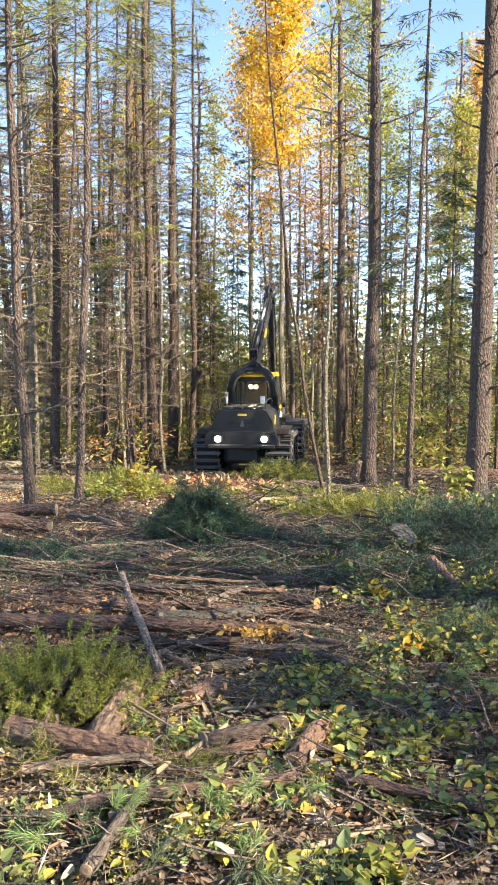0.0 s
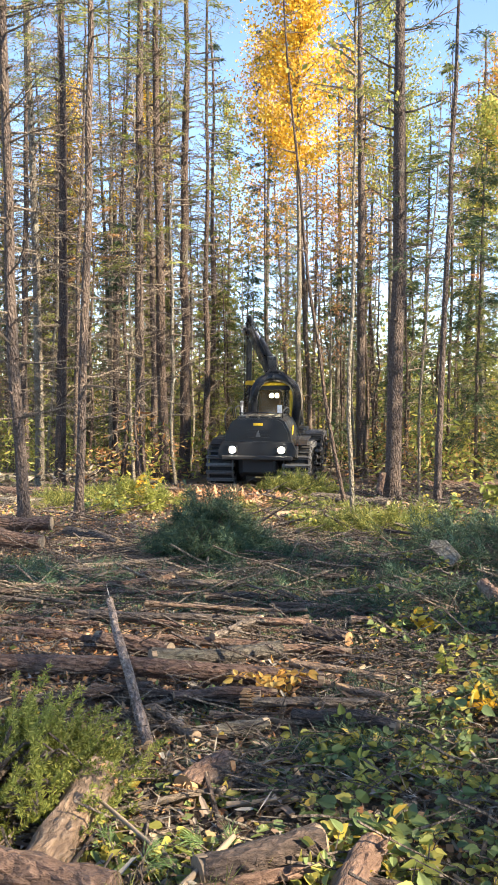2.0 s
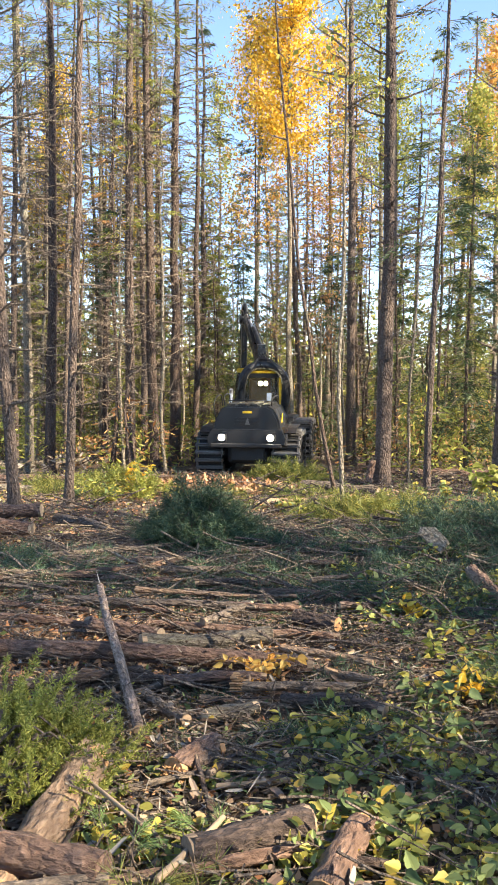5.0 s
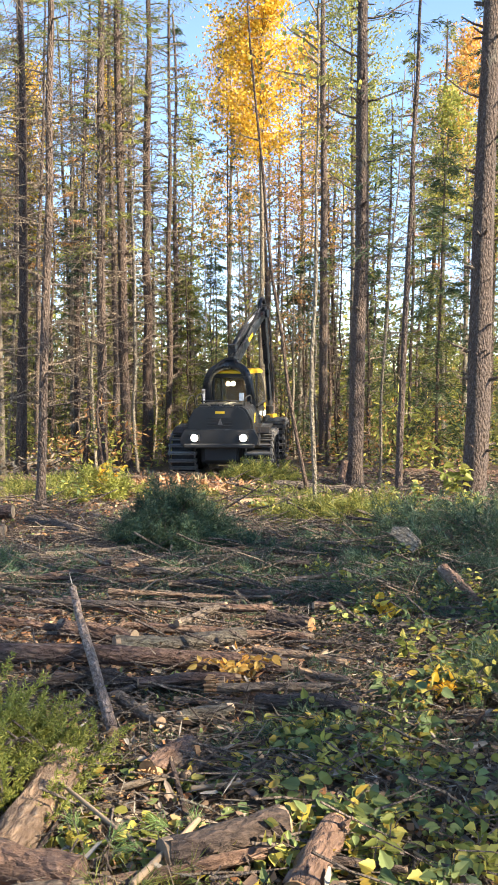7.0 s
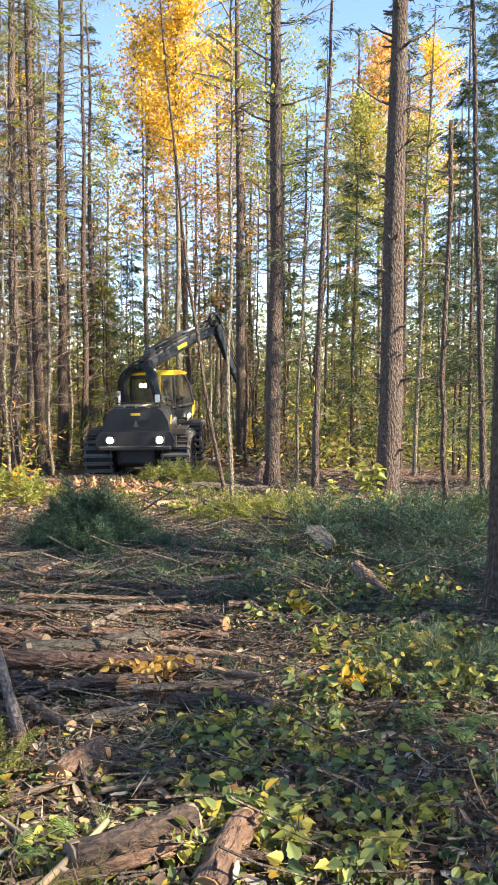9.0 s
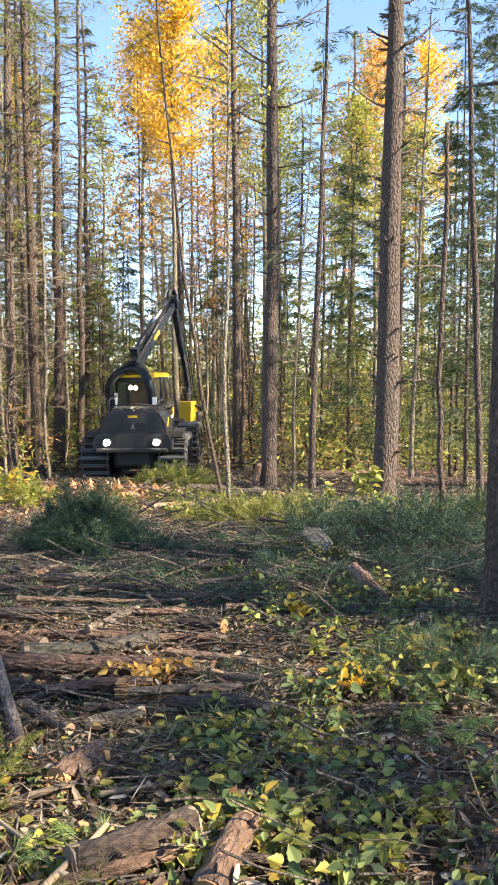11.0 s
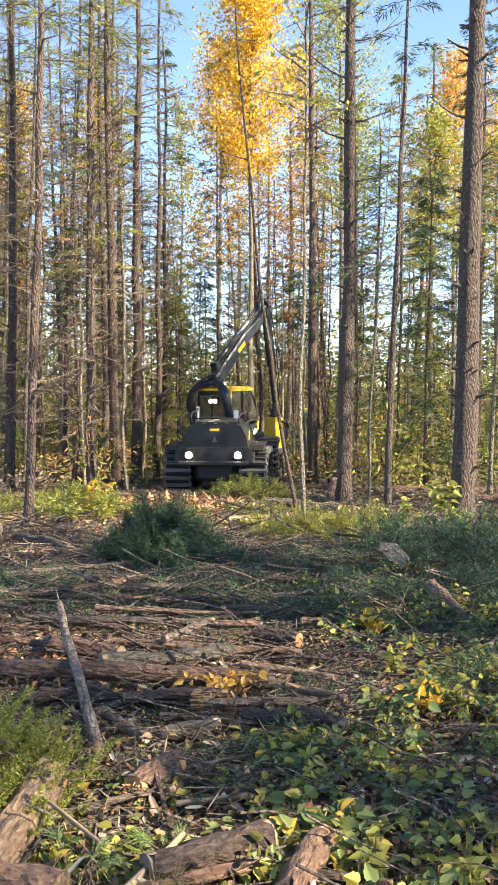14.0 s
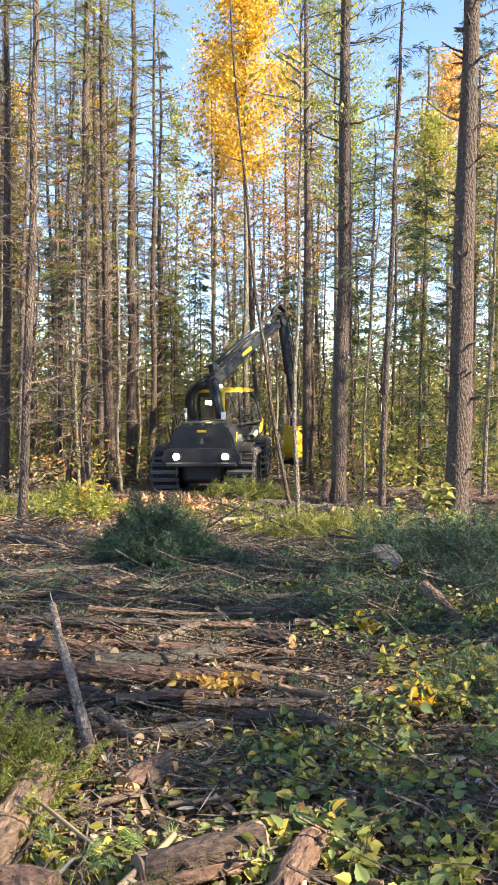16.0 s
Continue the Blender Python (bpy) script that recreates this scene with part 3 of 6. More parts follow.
# the stand behind: five builds of each kind, set out by copying
def stand():
    rng = np.random.default_rng(42)
    kinds = []
    for s in range(5):
        kinds.append(tree("stand_pine", "slender forest pine with bare lower trunk and dry limbs", 0, 60 + 3 * s, 0.10 + 0.02 * (s % 3), 17 + s, 0.0, 100 + s, boughs=22, reach=2.3, dead=95, joined=True, dead_z=(0.08, 0.9),
                          dead_len=1.5, mat=(BARK_PINE, BARK_SPRUCE)[s % 2], per=70, leaf=(0.12, 0.02), needles=(NEEDLE, NEEDLE, NEEDLE_DARK)[s % 3], live=(0.56, 1), wob=0.09, group="stand pines"))
    thin = []
    for s in range(4):
        thin.append(tree("stand_pole", "thin suppressed pole tree with dry bark", -20 - 2 * s, 60, 0.034 + 0.009 * s, 9 + 1.6 * s, 0.0, 130 + s, boughs=9, reach=1.0, dead=50, dead_len=1.1, joined=True, dead_z=(0.1, 0.95),
                         mat=(BARK_PINE, BARK_SPRUCE, BARK_PALE, BARK_SPRUCE)[s], per=50, leaf=(0.11, 0.022), needles=(NEEDLE_DARK, NEEDLE, LEAF_LIME, LEAF_RUST)[s], live=(0.5, 1), wob=0.12, bend=0.03 * (s - 1.5), group="stand poles"))
    spots = []

    def clear(x, y, d):
        if y < 34 and abs(x + 0.3) < 2.6:
            return False
        return all((x - a) ** 2 + (y - b) ** 2 > d * d for a, b in spots)

    def fill(count, pick, xr, yr, d):
        tries = made = 0
        while made < count and tries < 4000:
            tries += 1
            y = rng.uniform(*yr)
            half = 2.0 + y * 0.42
            x = rng.uniform(max(xr[0], -half), min(xr[1], half))
            if clear(x, y, d):
                spots.append((x, y))
                o = copy_thing(pick[rng.integers(len(pick))], pose(x, y, float(ground_z(x, y)) - 0.05, rng.normal(0, 1.5), rng.normal(0, 1.5), rng.uniform(0, 360)))
                made += 1

    fill(46, kinds, (-30, -2.6), (28, 58), 1.3)
    fill(66, thin, (-30, -2.6), (24, 52), 0.7)
    fill(18, kinds, (-2.6, 30), (36, 58), 1.8)
    fill(40, thin, (2.0, 30), (24, 50), 0.9)
    fill(26, thin, (-4, 5), (35, 55), 0.6)
    # unseen trees added about and behind the camera, placed to shade the strip
    dense = tree("edge_pine", "bushy pine added out of view to shade the strip", 12, 1.8, 0.16, 17, 0.0, 160, boughs=46, reach=2.6, dead=20, joined=True, per=80, leaf=(0.12, 0.028), live=(0.4, 1), group="edge pines")
    for x, y in ((15.5, 4.5), (18, 1.5), (22, -1), (11.3, 4.6), (12.5, 7), (15, 1), (18.5, -4.2), (15.5, -2.6)):
        copy_thing(dense, pose(x, y, float(ground_z(x, y)) - 0.05, 0, 0, rng.uniform(0, 360)))
    # two low firs, also added out of view, to darken the near right ground
    low = tree("edge_fir", "low dense fir added out of view to shade the near strip", 10.3, -1.1, 0.10, 8.1, 0.0, 161, boughs=80, reach=1.8, dead=8, joined=True, per=60, leaf=(0.12, 0.026), live=(0.15, 1), needles=NEEDLE_DARK, mat=BARK_SPRUCE, group="edge firs")
    copy_thing(low, pose(11.6, -2.8, float(ground_z(11.6, -2.8)) - 0.05, 0, 0, 140))
    # stand pines added out of view: some thin the sun, others close the wood
    for x, y in ((7.8, 3.8), (18, -5.5), (6.5, -7), (-6, -5), (-8, 5), (-3, -12), (3, -13), (11, -12), (-10, -9), (-12, 2), (13.5, 16), (-9, 11), (20, -12)):
        copy_thing(kinds[rng.integers(len(kinds))], pose(x, y, float(ground_z(x, y)) - 0.05, 0, 0, rng.uniform(0, 360)))


stand()


def leafy_tree(name, label, x, y, r, h, seed, mat, z0=0.35, spread=3.0, clumps=70, per=46, size=0.16, bark_mat=None, lean=0.0):
    """A broadleaf: trunk, rising limbs, and many leaves about the limb ends."""
    rng = np.random.default_rng(seed)
    root = thing(name, label, "tree", pose(x, y, float(ground_z(x, y))))
    line = trunk_line(rng, h, (lean, 0), 0.08)
    part("trunk", trunk_geo(rng, line, r, top=0.15), bark_mat or BARK_PALE, root, smooth=True)
    wood, g = Geo(), Geo()
    for i in range(clumps):
        z = h * (z0 + (1 - z0) * (i + rng.uniform()) / clumps)
        base = np.array([np.interp(z, line[:, 2], line[:, k]) for k in range(3)])
        w = (z / h - z0) / (1 - z0)
        az, ln = rng.uniform(0, 2 * np.pi), spread * (0.55 + 0.9 * w) * (1.12 - w) * rng.uniform(0.5, 1.3)
        d = np.array([np.cos(az), np.sin(az), rng.uniform(0.3, 0.9)])
        s = np.linspace(0, 1, 4)
        pts = base + d * (ln * s)[:, None] + rng.normal(0, 0.05, (4, 3)) * s[:, None]
        wood.tube(pts, np.linspace(0.022, 0.004, 4), 3, False)
        u = rng.uniform(0.25, 1.1, per)
        c = base + d * (ln * u)[:, None] + rng.normal(0, 0.17 * spread * 0.6, (per, 3)) * (0.4 + 0.6 * u)[:, None]
        g.quads(leaf_quads(c, rng.normal(0, 1, (per, 3)) - [0, 0, 0.4], size * rng.uniform(0.7, 1.4, per), size * 0.75, rng))
    part("branchwork", wood, DRY_LIMB, root, kind="stuff")
    part("crown", g, mat, root, kind="stuff")
    return root


leafy_tree("maple_tree", "tall maple with glowing yellow autumn crown", 0.55, 33.6, 0.13, 20, 201, LEAF_YELLOW, 0.58, 2.8, 130, 120, 0.125)
leafy_tree("maple_tree", "maple with orange autumn leaves", -0.8, 37.5, 0.14, 18.5, 202, LEAF_ORANGE, 0.46, 3.0, 80, 75, 0.12)
leafy_tree("maple_tree", "maple with orange and yellow autumn leaves", 2.3, 39, 0.14, 18.5, 203, LEAF_ORANGE, 0.48, 3.0, 80, 75, 0.12)
leafy_tree("maple_tree", "maple with thin yellow-green crown", 4.3, 37, 0.14, 22, 204, LEAF_LIME, 0.5, 3.2, 100, 80, 0.12)
leafy_tree("maple_tree", "maple with orange-yellow autumn crown", 10.6, 42, 0.15, 20, 205, LEAF_ORANGE, 0.6, 3.2, 80, 90, 0.14)
leafy_tree("maple_tree", "maple with orange-yellow autumn crown", 13.4, 43, 0.15, 20.5, 215, LEAF_YELLOW, 0.6, 3.0, 70, 80, 0.14)
leafy_tree("maple_tree", "maple with yellow-green leaves below an orange crown", 11.2, 37, 0.12, 14.5, 216, LEAF_LIME, 0.5, 2.6, 70, 80, 0.12)
leafy_tree("sapling", "straight thin sapling with smooth pale bark and few yellow leaves", 1.22, 14.98, 0.043, 10.5, 217, LEAF_LIME, 0.66, 1.5, 22, 7, 0.12)
leafy_tree("maple_tree", "maple with yellow leaves among the pines", -9.6, 38, 0.13, 17, 206, LEAF_YELLOW, 0.5, 2.3, 70, 70, 0.13)
leafy_tree("maple_tree", "maple with yellow-green leaves", 7.6, 33, 0.13, 14, 207, LEAF_LIME, 0.55, 2.2, 70, 70, 0.12)
leafy_tree("beech_tree", "young beech holding rust-brown leaves", 1.9, 35, 0.06, 11, 208, LEAF_RUST, 0.35, 1.4, 36, 26, 0.09)
leafy_tree("beech_tree", "young beech holding rust-brown leaves", -0.4, 40, 0.06, 12, 209, LEAF_RUST, 0.4, 1.4, 34, 26, 0.09)
leafy_tree("beech_tree", "young beech with rust and orange leaves", -12.5, 34, 0.08, 11, 210, LEAF_RUST, 0.2, 1.8, 60, 40, 0.10)

leafy_tree("maple_tree", "maple with yellow leaves among the pines", -6.6, 41, 0.12, 18, 211, LEAF_YELLOW, 0.5, 2.2, 60, 70, 0.13)
leafy_tree("maple_tree", "maple with thin orange leaves among the pines", -11.5, 44, 0.12, 18, 212, LEAF_ORANGE, 0.35, 2.4, 60, 70, 0.13)
leafy_tree("maple_tree", "maple with pale yellow-green leaves", -3.0, 45, 0.12, 19, 213, LEAF_LIME, 0.4, 2.2, 60, 70, 0.13)
leafy_tree("maple_tree", "maple with pale yellow-green leaves", 6.2, 45, 0.12, 19, 214, LEAF_LIME, 0.5, 2.6, 60, 70, 0.13)

FIR = "young fir with tiers of drooping dark green boughs"
for _x, _y, _h, _s, _m in ((5.6, 25, 9.5, 301, NEEDLE_DARK), (4.2, 29, 7.0, 302, NEEDLE_DARK), (8.4, 24, 10.5, 303, NEEDLE_DARK), (6.8, 30.5, 7, 304, NEEDLE), (2.4, 37, 9.5, 305, NEEDLE_DARK),
                           (-1.6, 41, 10, 306, NEEDLE_DARK), (9.8, 30, 8, 307, NEEDLE), (7.2, 19.5, 9.5, 308, NEEDLE_DARK), (0.9, 44, 8, 309, NEEDLE), (5.3, 38, 8, 310, NEEDLE_LIME),
                           (-5.5, 40, 8.5, 311, NEEDLE), (-8.4, 31, 7.5, 312, NEEDLE), (11.5, 36, 9, 313, NEEDLE_LIME), (-2.6, 37, 8, 314, NEEDLE),
                           (6.9, 24.5, 15, 315, NEEDLE_DARK), (9.6, 27, 16, 316, NEEDLE_DARK), (5.0, 26.5, 13, 317, NEEDLE), (8.3, 20.5, 14, 318, NEEDLE_DARK), (11.5, 29, 15, 319, NEEDLE), (-9.8, 35, 12, 320, NEEDLE),
                           (-12.6, 38, 13, 321, NEEDLE), (-6.4, 37, 11, 322, NEEDLE_LIME), (-14, 33, 10, 323, NEEDLE), (-4.4, 43, 12, 324, NEEDLE), (-10.8, 46, 13, 325, NEEDLE_LIME), (-16, 42, 13, 326, NEEDLE), (3.6, 42, 11, 327, NEEDLE), (8.0, 40, 12, 328, NEEDLE_LIME), (-7.5, 48, 12, 329, NEEDLE),
                           (-0.9, 36, 18.5, 330, NEEDLE_DARK), (7.7, 17.6, 15, 331, NEEDLE_DARK), (-1.9, 44, 13, 332, NEEDLE), (-3.2, 39, 11, 333, NEEDLE), (-5.2, 34, 9, 334, NEEDLE), (-7.4, 36, 10, 335, NEEDLE_DARK), (-10.4, 40, 12, 336, NEEDLE_DARK)):
    tree("fir_tree", FIR, _x, _y, 0.055, _h, 0, _s, mat=BARK_SPRUCE, boughs=95, reach=1.5, dead=8, live=(0.1, 0.99), needles=_m, per=80, leaf=(0.09, 0.019), joined=True, droop=0.35, group="understorey firs")


def far_woods():
    """The wood's far edge: sunlit low growth, past counting."""
    rng = np.random.default_rng(55)
    for nm, mat, k, yr, zt, lab in (("far_thicket", LEAF_LIME, 30000, (56, 80), 8.0, "sunlit yellow-green thicket beyond the stand"), ("far_thicket", NEEDLE, 34000, (60, 95), 12.5, "green and olive thicket at the wood's far edge"),
                                    ("far_thicket", NEEDLE_DARK, 16000, (58, 90), 10.0, "dark conifer thicket beyond the stand"), ("far_thicket", LEAF_ORANGE, 6000, (58, 90), 7.0, "scattered orange autumn brush beyond the stand")):
        y = rng.uniform(*yr, k)
        x = rng.uniform(-1, 1, k) * (y * 0.5)
        top = zt * (0.6 + 0.3 * np.sin(x * 0.5 + zt) * np.sin(x * 0.17 + 2) + 0.2 * np.sin(x * 2.1 + zt) + 0.2 * rng.uniform(size=k)) * np.where(x < -5, 1.35, 1.0)
        c = np.stack([x, y, ground_z(x, y) + np.clip(top, 0.6, 16) * rng.uniform(0, 1, k) ** 0.8], 1)
        solo(nm, Geo().quads(leaf_quads(c, rng.normal(0, 1, (k, 3)), rng.uniform(0.2, 0.55, k), 0.22, rng)), mat, lab, "thicket", kind="stuff")


far_woods()


def understorey():
    """Low growth between the trunks, in clumps: seedlings, dry brush and small firs past counting."""
    rng = np.random.default_rng(66)
    for mat, clumps, per, xr, yr, high, lab in ((NEEDLE, 120, 170, (-22, 22), (25, 54), 2.2, "low green seedlings between the trunks"), (LEAF_LIME, 80, 150, (-10, 24), (23, 54), 2.4, "sunlit yellow-green brush between the trunks"),
                                                (NEEDLE_DARK, 44, 170, (-2, 24), (24, 54), 2.6, "dark fir seedlings between the trunks"), (LEAF_RUST, 60, 130, (-24, 8), (25, 54), 2.2, "dry rust-brown brush between the trunks"),
                                                (DUFF, 70, 120, (-24, 24), (22, 54), 1.3, "dry grey-brown brush on the forest floor")):
        cx, cy, ch = rng.uniform(*xr, clumps), rng.uniform(*yr, clumps), high * rng.uniform(0.3, 1.0, clumps)
        keep = (cy > 33) | (np.abs(cx + 0.2) > 2.8)
        cx, cy, ch = cx[keep], cy[keep], ch[keep]
        k = len(cx) * per
        i = np.repeat(np.arange(len(cx)), per)
        u = rng.uniform(0, 1, k)
        w = 0.75 * (1.1 - u) + 0.12
        x, y = cx[i] + rng.normal(0, 1, k) * w, cy[i] + rng.normal(0, 1, k) * w
        c = np.stack([x, y, ground_z(x, y) + 0.05 + ch[i] * u], 1)
        d = np.stack([x - cx[i], y - cy[i], rng.normal(0, 0.3, k)], 1) + rng.normal(0, 0.3, (k, 3))
        solo("understorey_brush", Geo().quads(leaf_quads(c, d, rng.uniform(0.12, 0.32, k), rng.uniform(0.03, 0.09, k), rng)), mat, lab, "brush", kind="stuff")


understorey()


# ---- the harvester ----
HX, HY, TURN = -0.69, 26.3, -6.0
HARVESTER = pose(HX, HY, -0.062 * HY - 0.03, 0, 0, TURN)
TURRET = (-0.06, 2.4, 0.0)
HINGE = Vector((0, -0.45, 3.4))
BOOM, STICK = 3.9, 3.3
# seconds, slew to the right of straight back, boom elevation, stick fall, side shift of the levelled cab frame
CRANE = [
    (0, 11, 41, 76, 0), (0.3, 4, 37, 76, 0), (0.6, -3.5, 34, 78, 0), (1.2, -11, 30.5, 82, 0), (1.5, -13.5, 28, 84, 0), (2, -15.5, 25.5, 86, 0), (2.5, -14, 22, 88, 0), (3, -14, 20, 88, 0), (3.5, -13, 19.5, 88, 0), (3.7, -13, 19.2, 88, 0),
    (4.6, -12.5, 23.5, 86, 0), (5.8, -6.5, 27.5, 82, 0), (6.2, 0, 28.5, 80, 0), (6.6, 9.5, 28.5, 77, 0), (7, 19, 28.8, 77, 0), (7.4, 27, 27.8, 73, 0), (7.8, 33.5, 25.5, 67, 0), (8.2, 38.5, 20.6, 62, 0), (8.6, 41, 19.8, 59, 0), (9, 43, 19.8, 57, 0), (9.2, 43, 20, 57, 0),
    (10.2, 34.5, 30.5, 64, -0.18), (11.3, 24.5, 37.5, 68, -0.33), (11.5, 26.5, 37.9, 70, -0.33), (11.8, 29.5, 38.3, 69, -0.33), (12.1, 30, 38.5, 67, -0.33), (12.5, 30.5, 39.3, 69, -0.33), (13, 29, 39.1, 71, -0.33), (13.6, 30.5, 39.5, 75, -0.33), (14.2, 38.5, 38.9, 79, -0.33), (14.6, 44.5, 38.1, 80, -0.33), (15, 45.5, 37.5, 78, -0.26),
    (15.4, 45, 36.9, 78, -0.15), (15.7, 47, 35.8, 78, -0.07), (16, 50, 34.5, 79, 0),
]


def ring(g, c, axis, r_out, r_in, w, segs=28):
    """A thick ring about an axis through c."""
    o = [a for a in range(3) if a != axis]
    pts, k = [], segs
    for rr, ww in ((r_out, -w / 2), (r_out, w / 2), (r_in, w / 2), (r_in, -w / 2)):
        for i in range(k):
            p = [0, 0, 0]
            th = 2 * math.pi * i / k
            p[axis], p[o[0]], p[o[1]] = c[axis] + ww, c[o[0]] + rr * math.cos(th), c[o[1]] + rr * math.sin(th)
            pts.append(p)
    faces = [(s * k + i, s * k + (i + 1) % k, ((s + 1) % 4) * k + (i + 1) % k, ((s + 1) % 4) * k + i) for s in range(4) for i in range(k)]
    return g.add(pts, faces)


def bogie(root, y0, x0, wheel_r=0.60, gap=1.45, width=0.66):
    """Two tyres in line under one steel track."""
    for dy in (-gap / 2, gap / 2):
        g = Geo()
        ring(g, (x0, y0 + dy, wheel_r + 0.06), 0, wheel_r, wheel_r * 0.5, width)
        wheel = part("wheel", g, RUBBER, root, "black lugged tyre")
        lug = Geo().box((-width / 2, -0.035, -0.03), (width / 2, 0.035, 0.025), 0.01).mesh("lug", RUBBER)
        for i in range(16):
            th = 2 * math.pi * i / 16
            o = new("lug", lug)
            o.parent = wheel
            o.matrix_local = Matrix.Translation((x0, y0 + dy + wheel_r * math.cos(th), wheel_r + 0.06 + wheel_r * math.sin(th))) @ Matrix.Rotation(th - math.pi / 2, 4, 'X')
        rim = Geo()
        ring(rim, (x0, y0 + dy, wheel_r + 0.06), 0, wheel_r * 0.5, 0.08, width * 0.7, 20)
        for i in range(8):
            th = 2 * math.pi * i / 8
            rim.beam((x0 + math.copysign(width * 0.36, x0), y0 + dy + 0.2 * math.cos(th), wheel_r + 0.06 + 0.2 * math.sin(th)),
                     (x0 + math.copysign(width * 0.40, x0), y0 + dy + 0.2 * math.cos(th), wheel_r + 0.06 + 0.2 * math.sin(th)), 0.04, 0.04)
        part("rim", rim, PAINT_DARK, wheel, "dark wheel rim with bolts")
    chain = Geo()
    R, zc = wheel_r + 0.05, wheel_r + 0.06
    length = 2 * gap + 2 * math.pi * R
    k = 30
    shoe = Geo().box((-width / 2 - 0.07, -0.055, -0.02), (width / 2 + 0.07, 0.055, 0.03), 0.012)
    shoe.box((-width / 2 - 0.05, -0.02, 0.03), (width / 2 + 0.05, 0.02, 0.085), 0.012, (0.96, 0.5))
    for sx in (-1, 1):
        shoe.box((sx * (width / 2 + 0.07) - 0.03, -0.05, -0.12), (sx * (width / 2 + 0.07) + 0.03, 0.05, 0.04), 0.01)
    me = shoe.mesh("track_shoe", STEEL)

    def at(s):
        s %= length
        if s < gap:
            return y0 - gap / 2 + s, zc + R, 0.0
        s -= gap
        if s < math.pi * R:
            a = s / R
            return y0 + gap / 2 + R * math.sin(a), zc + R * math.cos(a), -a
        s -= math.pi * R
        if s < gap:
            return y0 + gap / 2 - s, zc - R, -math.pi
        s -= gap
        a = s / R
        return y0 - gap / 2 - R * math.sin(a), zc - R * math.cos(a), -math.pi - a

    for sx in (-1, 1):
        pts = [(x0 + sx * (width / 2 + 0.05), *at(length * i / 48)[:2]) for i in range(49)]
        chain.tube(pts, 0.022, 5, False)
    track = part("track", chain, STEEL, root, "worn steel bogie track")
    for i in range(k):
        yy, zz, a = at(length * i / k)
        o = new("track_shoe", me)
        o.parent = track
        o.matrix_local = Matrix.Translation((x0, yy, zz)) @ Matrix.Rotation(a, 4, 'X')
    b = Geo().box((x0 - math.copysign(0.42, x0) - 0.12, y0 - gap / 2 - 0.1, 0.5), (x0 - math.copysign(0.42, x0) + 0.12, y0 + gap / 2 + 0.1, 0.86), 0.06)
    part("bogie_beam", b, BLACK, root)


def curve(points, k=10):
    """A smooth line through a few points."""
    p = np.asarray(points, float)
    t = np.linspace(0, len(p) - 1, (len(p) - 1) * k + 1)
    out = []
    for u in t:
        i = min(int(u), len(p) - 2)
        f = u - i
        p0, p1, p2, p3 = p[max(i - 1, 0)], p[i], p[i + 1], p[min(i + 2, len(p) - 1)]
        out.append(0.5 * (2 * p1 + (p2 - p0) * f + (2 * p0 - 5 * p1 + 4 * p2 - p3) * f * f + (3 * p1 - p0 - 3 * p2 + p3) * f ** 3))
    return np.array(out)


def lamp(parent, x, y, z, r=0.07, mat=LAMP, axis=1, sign=-1):
    """A round work lamp: housing, and its lit lens."""
    d = [0, 0, 0]
    d[axis] = sign
    c = Vector((x, y, z))
    h = Geo().tube([c - Vector(d) * 0.10, c - Vector(d) * 0.04, c], [r * 0.7, r * 1.25, r * 1.25], 14)
    house = part("work_lamp", h, BLACK, parent, "lit round work lamp")
    part("lens", Geo().tube([c + Vector(d) * 0.003, c + Vector(d) * 0.02, c + Vector(d) * 0.03], [r * 1.05, r * 0.95, r * 0.4], 16), mat, house, "glowing white lens", True)


